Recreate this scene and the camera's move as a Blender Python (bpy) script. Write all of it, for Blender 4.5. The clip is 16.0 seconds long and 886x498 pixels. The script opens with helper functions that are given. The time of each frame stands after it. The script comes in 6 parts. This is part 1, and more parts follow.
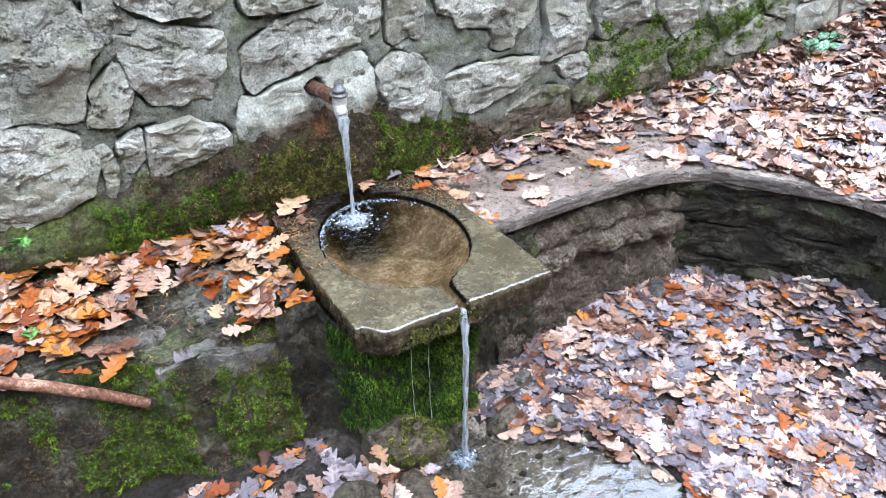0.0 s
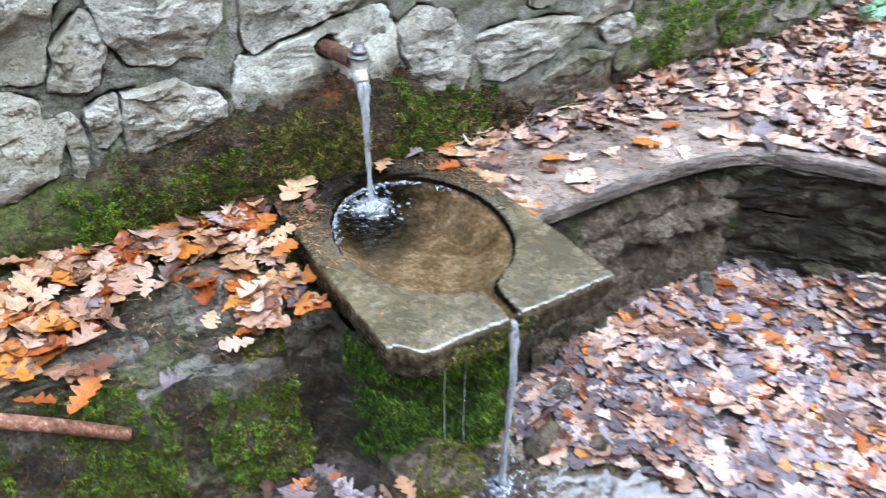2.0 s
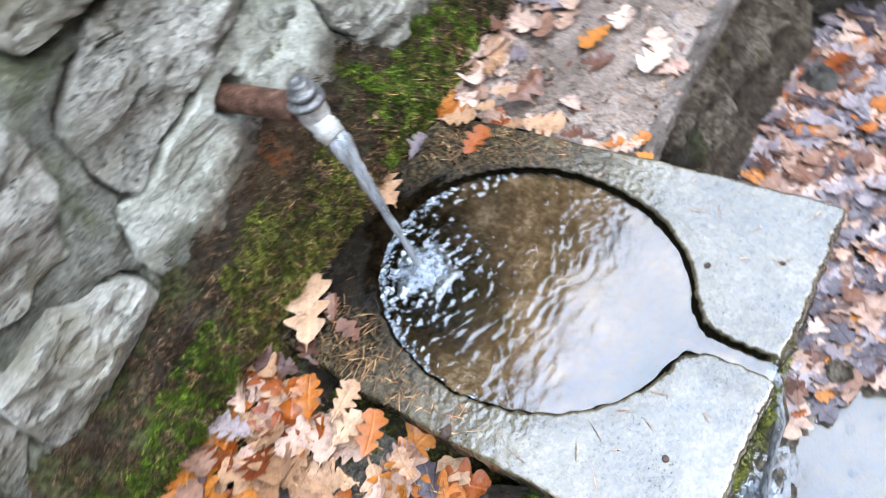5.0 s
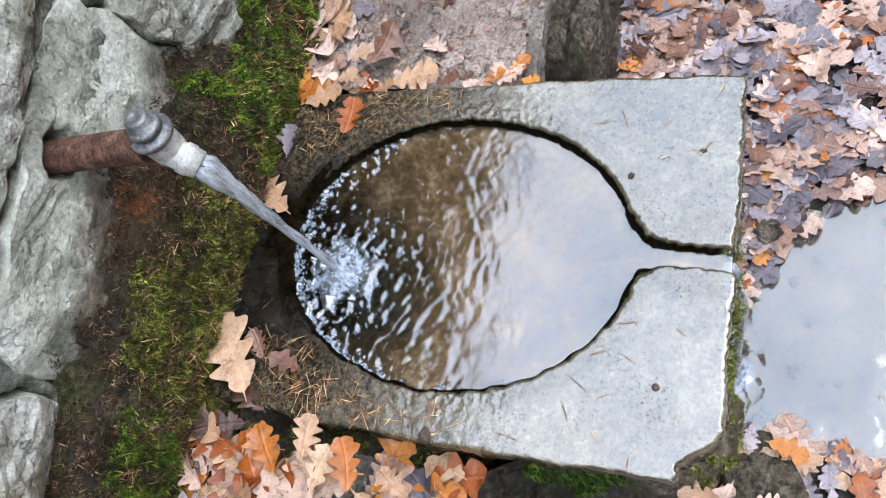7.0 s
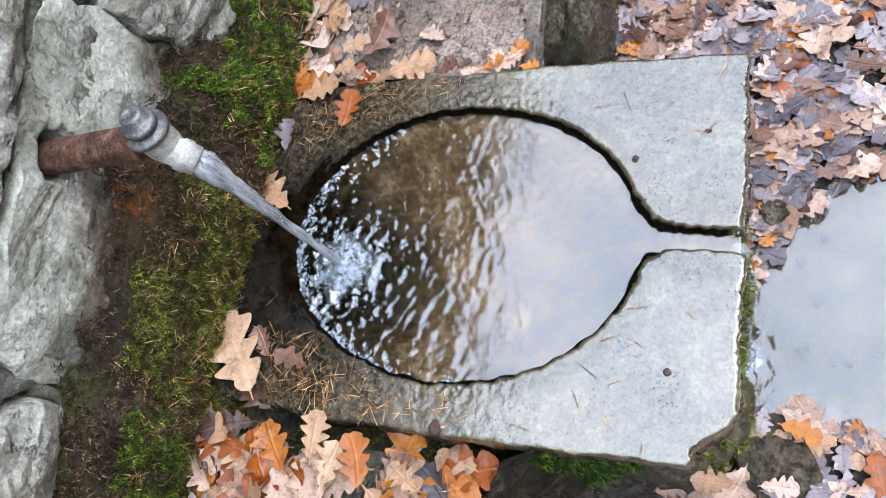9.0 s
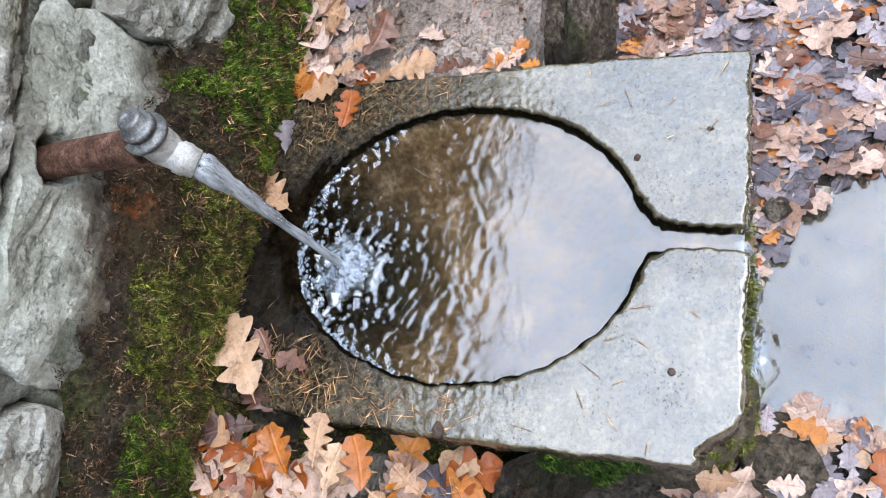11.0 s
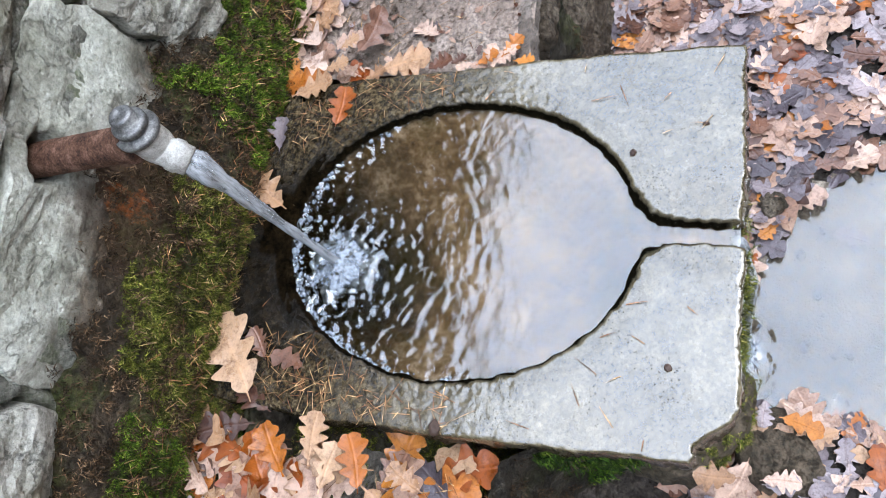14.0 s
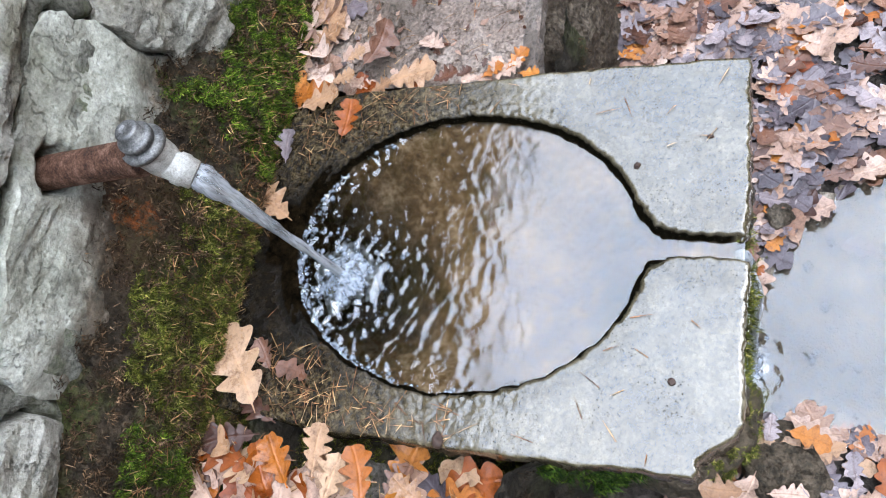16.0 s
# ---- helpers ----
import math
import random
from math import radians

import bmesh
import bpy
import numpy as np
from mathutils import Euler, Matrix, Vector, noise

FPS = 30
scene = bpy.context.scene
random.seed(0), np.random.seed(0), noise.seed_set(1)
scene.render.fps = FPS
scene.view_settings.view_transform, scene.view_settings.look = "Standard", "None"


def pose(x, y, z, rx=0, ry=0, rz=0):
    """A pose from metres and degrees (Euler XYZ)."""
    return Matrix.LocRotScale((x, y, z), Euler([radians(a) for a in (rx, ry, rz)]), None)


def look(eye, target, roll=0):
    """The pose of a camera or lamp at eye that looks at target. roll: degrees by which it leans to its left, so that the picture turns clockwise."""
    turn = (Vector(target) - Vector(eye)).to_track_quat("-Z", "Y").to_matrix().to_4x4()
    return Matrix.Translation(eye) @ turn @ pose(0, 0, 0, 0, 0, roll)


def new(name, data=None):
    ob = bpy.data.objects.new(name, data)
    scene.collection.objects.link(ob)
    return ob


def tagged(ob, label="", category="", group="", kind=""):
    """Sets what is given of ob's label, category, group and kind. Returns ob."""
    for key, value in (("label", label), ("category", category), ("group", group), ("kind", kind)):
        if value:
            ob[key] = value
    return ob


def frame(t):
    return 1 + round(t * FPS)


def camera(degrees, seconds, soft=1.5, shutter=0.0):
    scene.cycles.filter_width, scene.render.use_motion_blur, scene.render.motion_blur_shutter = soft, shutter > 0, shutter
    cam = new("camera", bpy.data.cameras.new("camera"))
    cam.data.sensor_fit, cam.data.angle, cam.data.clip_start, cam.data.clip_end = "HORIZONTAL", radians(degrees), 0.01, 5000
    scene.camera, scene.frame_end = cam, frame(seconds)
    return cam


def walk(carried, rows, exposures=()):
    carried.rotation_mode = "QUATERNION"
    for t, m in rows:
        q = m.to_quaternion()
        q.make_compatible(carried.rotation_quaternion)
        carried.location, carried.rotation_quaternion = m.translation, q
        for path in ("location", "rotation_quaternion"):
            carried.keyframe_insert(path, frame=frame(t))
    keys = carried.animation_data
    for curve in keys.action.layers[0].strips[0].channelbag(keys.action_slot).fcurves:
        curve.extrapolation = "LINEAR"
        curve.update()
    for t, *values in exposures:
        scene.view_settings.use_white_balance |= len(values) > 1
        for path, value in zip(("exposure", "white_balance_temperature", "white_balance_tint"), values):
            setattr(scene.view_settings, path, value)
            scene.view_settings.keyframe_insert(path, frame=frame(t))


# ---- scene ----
cam = camera(61.8, 16.0, soft=1.0, shutter=0.5)
PATH = [
    (0, (-0.689, -1.143, 1.511), (0.138, 0.312, 0.416), -0.9),
    (0.5, (-0.68, -1.14, 1.507), (0.146, 0.31, 0.404), -0.8),
    (1, (-0.675, -1.059, 1.482), (0.182, 0.377, 0.385), -0.3),
    (1.5, (-0.675, -0.926, 1.442), (0.25, 0.448, 0.321), 0.9),
    (2, (-0.672, -0.818, 1.399), (0.198, 0.549, 0.227), 1.4),
    (2.5, (-0.587, -0.564, 1.348), (0.187, 0.88, 0.2), -1.0),
    (3, (-0.461, -0.356, 1.375), (0.245, 0.939, 0.025), -2.7),
    (3.5, (-0.428, -0.203, 1.368), (0.311, 0.952, -0.088), -2.2),
    (4, (-0.43, -0.095, 1.397), (0.462, 0.988, -0.028), -3.1),
    (4.5, (-0.423, -0.123, 1.392), (0.364, 0.931, -0.115), -8.1),
    (5, (-0.38, -0.071, 1.364), (0.31, 0.916, -0.233), -27.4),
    (5.2, (-0.359, -0.037, 1.358), (0.351, 0.852, -0.288), -28.4),
    (7.3, (-0.322, 0.003, 1.311), (0.351, 0.722, -0.429), -39.1),
    (7.5, (-0.321, 0.005, 1.308), (0.351, 0.723, -0.433), -39.3),
    (8, (-0.319, 0.008, 1.305), (0.339, 0.729, -0.44), -40.2),
    (8.5, (-0.322, 0.008, 1.304), (0.332, 0.73, -0.443), -40.8),
    (9, (-0.324, 0.008, 1.305), (0.337, 0.729, -0.44), -41.0),
    (11.5, (-0.319, 0.01, 1.3), (0.34, 0.735, -0.443), -41.8),
    (12, (-0.317, 0.01, 1.299), (0.342, 0.733, -0.446), -41.8),
    (12.5, (-0.317, 0.01, 1.3), (0.341, 0.731, -0.446), -41.9),
    (13, (-0.317, 0.009, 1.297), (0.34, 0.729, -0.45), -42.0),
    (13.5, (-0.317, 0.01, 1.297), (0.336, 0.727, -0.452), -42.0),
    (14, (-0.32, 0.01, 1.297), (0.334, 0.726, -0.453), -41.9),
    (14.5, (-0.319, 0.009, 1.298), (0.339, 0.724, -0.45), -41.8),
    (15, (-0.318, 0.008, 1.299), (0.352, 0.727, -0.443), -41.3),
    (15.5, (-0.316, 0.006, 1.298), (0.357, 0.732, -0.44), -41.3),
    (16, (-0.314, 0.003, 1.299), (0.354, 0.744, -0.435), -42.1),
]
walk(cam, [(t, look(eye, target, roll)) for t, eye, target, roll in PATH], [(0, 0.27, 6150, 10), (4, 0.27, 6150, 9), (5.2, 0.06, 6300, 10), (7.3, -0.25, 6480, 11), (16, -0.25, 6480, 11)])

# ---- light: overcast sky over a clearing ----
world = bpy.data.worlds.new("overcast")
scene.world = world
world.use_nodes = True
wt = world.node_tree
wt.nodes.clear()
SUN_EL, SUN_AZ = radians(52), radians(162)


def link_nodes(tree, a, ao, b, bi):
    tree.links.new(a.outputs[ao], b.inputs[bi])


w_out = wt.nodes.new("ShaderNodeOutputWorld")
w_bg = wt.nodes.new("ShaderNodeBackground")
w_sky = wt.nodes.new("ShaderNodeTexSky")
w_sky.sky_type, w_sky.sun_disc = "NISHITA", False
w_sky.sun_elevation, w_sky.sun_rotation = SUN_EL, SUN_AZ
w_co = wt.nodes.new("ShaderNodeTexCoord")
w_sep = wt.nodes.new("ShaderNodeSeparateXYZ")
w_el = wt.nodes.new("ShaderNodeMapRange")          # brighter towards the zenith, as overcast skies are
w_el.inputs["From Min"].default_value, w_el.inputs["From Max"].default_value = 0.0, 1.0
w_el.inputs["To Min"].default_value, w_el.inputs["To Max"].default_value = 0.33, 1.0
w_no = wt.nodes.new("ShaderNodeTexNoise")
w_no.inputs["Scale"].default_value, w_no.inputs["Detail"].default_value = 8.0, 8.0
w_ramp = wt.nodes.new("ShaderNodeValToRGB")
w_ramp.color_ramp.elements[0].position, w_ramp.color_ramp.elements[0].color = 0.40, (5.3, 7.0, 9.8, 1)
w_ramp.color_ramp.elements[1].position, w_ramp.color_ramp.elements[1].color = 0.60, (9.6, 9.9, 10.5, 1)
w_mul = wt.nodes.new("ShaderNodeMix")
w_mul.data_type, w_mul.blend_type = "RGBA", "MULTIPLY"
w_mul.inputs[0].default_value = 1.0
w_mix = wt.nodes.new("ShaderNodeMix")
w_mix.data_type = "RGBA"
w_mix.inputs[0].default_value = 0.8                # share of cloud over clear sky
link_nodes(wt, w_co, "Generated", w_sep, 0)
link_nodes(wt, w_sep, "Z", w_el, "Value")
link_nodes(wt, w_co, "Generated", w_no, "Vector")
link_nodes(wt, w_no, "Fac", w_ramp, "Fac")
wt.links.new(w_ramp.outputs["Color"], w_mul.inputs[6])
wt.links.new(w_el.outputs["Result"], w_mul.inputs[7])
wt.links.new(w_sky.outputs["Color"], w_mix.inputs[6])
wt.links.new(w_mul.outputs[2], w_mix.inputs[7])
wt.links.new(w_mix.outputs[2], w_bg.inputs["Color"])
w_bg.inputs["Strength"].default_value = 0.95
link_nodes(wt, w_bg, "Background", w_out, "Surface")

sun_data = bpy.data.lights.new("sun", "SUN")
sun_data.energy, sun_data.angle, sun_data.color = 2.2, radians(35), (1.0, 0.98, 0.95)
sun = new("sun", sun_data)
sun.matrix_world = look((math.sin(SUN_AZ) * math.cos(SUN_EL) * 20, math.cos(SUN_AZ) * math.cos(SUN_EL) * 20, math.sin(SUN_EL) * 20), (0, 0, 0))

# ---- materials ----


class Nodes:
    """A small builder for a node material."""

    def __init__(self, name):
        self.mat = bpy.data.materials.new(name)
        self.mat.use_nodes = True
        self.t = self.mat.node_tree
        self.t.nodes.clear()
        self.out = self.t.nodes.new("ShaderNodeOutputMaterial")

    def add(self, kind, **inputs):
        n = self.t.nodes.new("ShaderNode" + kind)
        for key, value in inputs.items():
            self.put(n, key.replace("_", " "), value)
        return n

    def put(self, n, key, value):
        if isinstance(value, bpy.types.NodeSocket):
            self.t.links.new(value, n.inputs[key])
        else:
            n.inputs[key].default_value = value

    def place(self):
        return self.add("NewGeometry").outputs["Position"]

    def noise(self, scale, detail=6.0, rough=0.6, vector=None, distortion=0.0):
        n = self.add("TexNoise", Scale=scale, Detail=detail, Roughness=rough, Distortion=distortion)
        self.t.links.new(vector or self.place(), n.inputs["Vector"])
        return n.outputs["Fac"]

    def ramp(self, value, *stops):
        n = self.add("ValToRGB")
        self.t.links.new(value, n.inputs["Fac"])
        e = n.color_ramp.elements
        while len(e) < len(stops):
            e.new(0.5)
        for el, (pos, col) in zip(e, stops):
            el.position = pos
            el.color = (*col, 1) if isinstance(col, tuple) else (col, col, col, 1)
        return n.outputs["Color"]

    def mix(self, fac, a, b, blend="MIX"):
        n = self.add("Mix")
        n.data_type, n.blend_type = "RGBA", blend
        for i, v in ((0, fac), (6, a), (7, b)):
            if isinstance(v, bpy.types.NodeSocket):
                self.t.links.new(v, n.inputs[i])
            else:
                n.inputs[i].default_value = (*v, 1) if isinstance(v, tuple) else v
        return n.outputs[2]

    def math(self, op, a, b=0.0):
        n = self.add("Math")
        n.operation = op
        self.put(n, 0, a)
        self.put(n, 1, b)
        return n.outputs[0]

    def bump(self, height, strength=0.5, distance=0.01, normal=None):
        n = self.add("Bump", Distance=distance)
        self.put(n, "Strength", strength)
        self.t.links.new(height, n.inputs["Height"])
        if normal is not None:
            self.t.links.new(normal, n.inputs["Normal"])
        return n.outputs["Normal"]

    def principled(self, color, rough=0.7, normal=None, **more):
        more.setdefault("Specular_IOR_Level", 0.25)
        n = self.add("BsdfPrincipled")
        self.put(n, "Base Color", (*color, 1) if isinstance(color, tuple) else color)
        self.put(n, "Roughness", rough)
        if normal is not None:
            self.t.links.new(normal, n.inputs["Normal"])
        for key, value in more.items():
            self.put(n, key.replace("_", " "), value)
        self.t.links.new(n.outputs[0], self.out.inputs["Surface"])
        return self.mat


def mineral(name, dark, mid, light, scale=6.0, rough=(0.55, 0.9), bump=0.5, moss=0.0, moss_at=0.58, stain=None, grit=180.0, random_tone=0.0, coat=0.0, rust=False, soil=None, grain_mix=0.8, crack_mix=0.7, depth=0.016):
    """Stone, mortar, earth: two scales of tone, pits, grit, stains and a green film."""
    m = Nodes(name)
    big, fine = m.noise(scale, 8, 0.62), m.noise(scale * 7, 9, 0.7)
    both = m.math("ADD", m.math("MULTIPLY", big, 0.55), m.math("MULTIPLY", fine, 0.45))
    col = m.ramp(both, (0.32, dark), (0.5, mid), (0.68, light))
    grain = m.noise(grit, 3, 0.7)
    col = m.mix(grain_mix, col, m.ramp(grain, (0.3, 0.30), (0.5, 1.0), (0.72, 1.6)), "MULTIPLY")
    crack = m.ramp(m.math("ABSOLUTE", m.math("SUBTRACT", m.noise(scale * 1.6, 9, 0.62, distortion=0.25), 0.5)), (0.0, 0.4), (0.010, 1.0))
    col = m.mix(crack_mix, col, crack, "MULTIPLY")
    if stain:
        col = m.mix(m.ramp(m.noise(scale * 0.7, 5, 0.6, distortion=0.6), (0.5, 0.0), (0.66, 0.85)), col, stain)
    if moss:
        patch = m.math("MULTIPLY", m.ramp(m.noise(scale * 1.1, 7, 0.65), (moss_at - 0.06, 0.0), (moss_at + 0.08, 1.0)), moss)
        col = m.mix(patch, col, m.ramp(m.noise(120, 4), (0.35, (0.035, 0.05, 0.012)), (0.65, (0.12, 0.15, 0.035))))
    if rust:
        near = m.add("VectorMath")
        near.operation = "DISTANCE"
        m.t.links.new(m.place(), near.inputs[0])
        near.inputs[1].default_value = (-0.055, 0.63, 0.70)
        d = m.math("ADD", near.outputs["Value"], m.math("MULTIPLY", m.math("SUBTRACT", m.noise(30, 6, 0.7), 0.5), 0.09))
        col = m.mix(m.ramp(d, (0.05, 0.75), (0.10, 0.0)), col, (0.075, 0.040, 0.024))
        streak = m.math("ADD", near.outputs["Value"], m.math("MULTIPLY", m.math("SUBTRACT", m.noise(55, 6, 0.7), 0.5), 0.10))
        col = m.mix(m.ramp(streak, (0.012, 0.9), (0.030, 0.0)), col, (0.30, 0.085, 0.018))
    if soil:                                          # earth splashed and smeared up from the bank
        up = m.add("SeparateXYZ")
        m.t.links.new(m.place(), up.inputs[0])
        level = m.math("ADD", up.outputs["Z"], m.math("MULTIPLY", m.math("SUBTRACT", m.noise(14, 7, 0.7), 0.5), 0.16))
        col = m.mix(m.ramp(level, (soil - 0.02, 0.9), (soil + 0.035, 0.0)), col, m.ramp(fine, (0.38, (0.03, 0.022, 0.014)), (0.62, (0.15, 0.11, 0.075))))
    if random_tone:
        rnd = m.add("ObjectInfo").outputs["Random"]
        col = m.mix(1.0, col, m.ramp(rnd, (0.0, 1.0 - random_tone), (1.0, 1.0 + random_tone)), "MULTIPLY")
    h = m.math("ADD", m.math("MULTIPLY", m.noise(scale * 5, 10, 0.7), 1.0), m.math("MULTIPLY", grain, 0.25))
    pits = m.add("TexVoronoi", Scale=scale * 14)
    m.t.links.new(m.place(), pits.inputs["Vector"])
    h = m.math("ADD", h, m.math("MULTIPLY", m.ramp(pits.outputs["Distance"], (0.05, 0.0), (0.3, 1.0)), 0.25))
    r = m.ramp(fine, (0.35, rough[0]), (0.65, rough[1]))
    h = m.math("ADD", h, m.math("MULTIPLY", crack, 0.5))
    skin = m.bump(h, bump, depth)
    return m.principled(col, r, skin, Coat_Weight=coat, Coat_Roughness=0.2, Specular_IOR_Level=0.25 + coat * 0.5, **({"Coat_Normal": skin} if coat else {}))


ROCK = mineral("grey_rubble_stone", (0.085, 0.086, 0.07), (0.345, 0.333, 0.285), (0.61, 0.595, 0.53), 7.0, (0.6, 0.92), 1.0, moss=0.35, moss_at=0.60, stain=(0.24, 0.22, 0.15), random_tone=0.07, grain_mix=0.6, crack_mix=0.6, depth=0.013)
PALE_ROCK = mineral("pale_limewashed_stone", (0.15, 0.15, 0.118), (0.41, 0.415, 0.35), (0.72, 0.745, 0.68), 7.0, (0.6, 0.9), 0.8, moss=0.4, moss_at=0.64, rust=True, soil=0.715, grain_mix=0.5, crack_mix=0.3, depth=0.008)
MORTAR = mineral("grey_green_mortar", (0.07, 0.07, 0.055), (0.20, 0.20, 0.168), (0.37, 0.378, 0.33), 9.0, (0.7, 0.95), 0.7, moss=0.5, moss_at=0.55, grain_mix=0.7, crack_mix=0.6, depth=0.016, soil=0.57)
DAMP_ROCK = mineral("damp_brown_stone", (0.011, 0.0085, 0.006), (0.07, 0.055, 0.039), (0.24, 0.198, 0.148), 7.0, (0.3, 0.75), 1.0, moss=0.3, moss_at=0.6, random_tone=0.25)
GRAVEL = mineral("gritty_earth", (0.014, 0.011, 0.008), (0.088, 0.066, 0.046), (0.31, 0.26, 0.20), 11.0, (0.35, 0.85), 1.0, moss=0.3, moss_at=0.62, grit=110.0)
LEDGE_EARTH = mineral("dark_earthy_stone", (0.010, 0.008, 0.0055), (0.052, 0.043, 0.031), (0.20, 0.175, 0.135), 8.0, (0.4, 0.85), 1.0, moss=0.5, moss_at=0.55, grit=120.0)
GREEN_ROCK = mineral("olive_grey_stone", (0.055, 0.052, 0.034), (0.23, 0.217, 0.16), (0.50, 0.48, 0.40), 7.0, (0.5, 0.85), 1.0, moss=0.6, moss_at=0.52, soil=0.575)
# dark mossy stone, its base lowered further for shade under basin and kerb
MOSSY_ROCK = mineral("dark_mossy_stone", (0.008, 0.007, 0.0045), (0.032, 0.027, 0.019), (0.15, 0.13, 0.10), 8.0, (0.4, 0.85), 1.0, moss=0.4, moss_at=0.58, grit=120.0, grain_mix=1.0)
LEDGE_ROCK = mineral("worn_ledge_stone", (0.024, 0.021, 0.016), (0.11, 0.098, 0.08), (0.30, 0.275, 0.24), 6.0, (0.22, 0.55), 1.0, moss=0.3, moss_at=0.6, coat=0.3)
EARTH = mineral("wet_leaf_mould", (0.010, 0.008, 0.006), (0.04, 0.032, 0.026), (0.11, 0.092, 0.078), 9.0, (0.25, 0.8), 1.0, grit=90.0)
BANK = mineral("mossy_earth_bank", (0.009, 0.007, 0.004), (0.044, 0.032, 0.020), (0.15, 0.112, 0.075), 8.0, (0.5, 0.95), 1.0, moss=0.85, moss_at=0.5, grit=120.0, rust=True)
WOODS = mineral("dark_woods", (0.008, 0.008, 0.005), (0.03, 0.028, 0.018), (0.07, 0.06, 0.04), 0.8, (0.8, 1.0), 0.3, grit=9.0)
SAND = mineral("washed_silt", (0.05, 0.04, 0.028), (0.24, 0.20, 0.155), (0.58, 0.52, 0.44), 14.0, (0.6, 0.95), 0.7, grit=110.0)
CONCRETE = mineral("wet_brown_concrete", (0.065, 0.046, 0.033), (0.25, 0.187, 0.148), (0.48, 0.395, 0.335), 7.0, (0.2, 0.6), 0.8, stain=(0.085, 0.064, 0.042), coat=0.6)
KERB = mineral("worn_kerb_concrete", (0.045, 0.035, 0.027), (0.155, 0.122, 0.098), (0.38, 0.32, 0.275), 9.0, (0.25, 0.6), 0.8, stain=(0.07, 0.054, 0.042), coat=0.6)


def basin_material():
    """Wet sandstone: olive film on the rim, brown silt in the bowl, a glossy wet skin."""
    m = Nodes("wet_algae_sandstone")
    pos = m.place()
    big, fine = m.noise(9, 8, 0.62), m.noise(60, 8, 0.7)
    both = m.math("ADD", m.math("MULTIPLY", big, 0.5), m.math("MULTIPLY", fine, 0.5))
    col = m.ramp(both, (0.34, (0.032, 0.026, 0.012)), (0.5, (0.090, 0.072, 0.038)), (0.66, (0.185, 0.155, 0.094)))
    col = m.mix(0.8, col, m.ramp(m.noise(220, 3, 0.7), (0.32, 0.35), (0.55, 1.0), (0.75, 1.25)), "MULTIPLY")
    sep = m.add("SeparateXYZ")
    m.t.links.new(pos, sep.inputs[0])
    rear = m.ramp(m.math("ADD", sep.outputs["Y"], m.math("MULTIPLY", m.math("SUBTRACT", m.noise(14, 6, 0.7), 0.5), 0.25)), (0.26, 0.0), (0.46, 1.0))   # the back lies under rough algae
    grit = m.noise(150, 4, 0.7)
    col = m.mix(m.math("MULTIPLY", rear, 0.95), col, m.ramp(grit, (0.40, (0.006, 0.004, 0.002)), (0.52, (0.062, 0.040, 0.015)), (0.64, (0.19, 0.142, 0.072))))
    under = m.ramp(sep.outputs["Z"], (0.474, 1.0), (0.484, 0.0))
    silt = m.ramp(m.math("ADD", m.math("MULTIPLY", m.noise(13, 8, 0.7), 0.5), m.math("MULTIPLY", m.noise(95, 6, 0.75), 0.5)),
                  (0.36, (0.055, 0.030, 0.011)), (0.5, (0.24, 0.155, 0.075)), (0.62, (0.60, 0.46, 0.32)))
    pool = m.add("VectorMath")                       # silt darkens round the jet; the woods' dark reflection is coloured in too
    pool.operation = "DISTANCE"
    m.t.links.new(pos, pool.inputs[0])
    pool.inputs[1].default_value = (-0.045, 0.495, 0.42)
    jet_dark = m.math("ADD", pool.outputs["Value"], m.math("MULTIPLY", m.math("SUBTRACT", m.noise(15, 7, 0.7), 0.5), 0.24))
    silt = m.mix(m.ramp(jet_dark, (0.065, 0.92), (0.135, 0.0)), silt, (0.004, 0.004, 0.002))
    algae = m.ramp(m.noise(11, 6, 0.65, distortion=0.5), (0.52, 0.0), (0.64, 0.6))
    silt = m.mix(algae, silt, (0.085, 0.070, 0.014))
    deep = m.add("MapRange")
    m.put(deep, "Value", sep.outputs["Z"])
    for key, v in (("From Min", 0.470), ("From Max", 0.482), ("To Min", 1.0), ("To Max", 0.0)):
        m.put(deep, key, v)
    ovals = m.add("VectorMath")
    ovals.operation = "MULTIPLY"
    m.t.links.new(pos, ovals.inputs[0])
    ovals.inputs[1].default_value = (1 / 0.188, 1 / 0.234, 0)
    round_ = m.add("VectorMath")
    round_.operation = "DISTANCE"
    m.t.links.new(ovals.outputs[0], round_.inputs[0])
    round_.inputs[1].default_value = (0.004 / 0.188, 0.335 / 0.234, 0)
    gap = m.ramp(m.math("ABSOLUTE", m.math("SUBTRACT", sep.outputs["X"], 0.014)), (0.045, 1.0), (0.06, 0.0))
    gap = m.math("MULTIPLY", gap, m.ramp(sep.outputs["Y"], (0.003, 0.0), (0.009, 1.0)))
    inner = m.math("MAXIMUM", m.ramp(m.math("MULTIPLY", round_.outputs["Value"], 0.5), (0.545, 1.0), (0.57, 0.0)), gap)
    deep = m.math("MULTIPLY", deep.outputs[0], inner)
    side = m.math("MULTIPLY", under, m.math("SUBTRACT", 1.0, inner))      # the sawn sides, rough and a darker brown than the top
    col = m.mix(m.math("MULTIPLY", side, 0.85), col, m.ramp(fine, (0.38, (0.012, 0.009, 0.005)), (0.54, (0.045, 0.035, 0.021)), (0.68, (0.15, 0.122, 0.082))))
    col = m.mix(deep, col, silt)
    line = m.ramp(m.math("ABSOLUTE", m.math("SUBTRACT", sep.outputs["Z"], 0.4815)), (0.0066, 1.0), (0.0080, 0.0))   # near-black band round the waterline
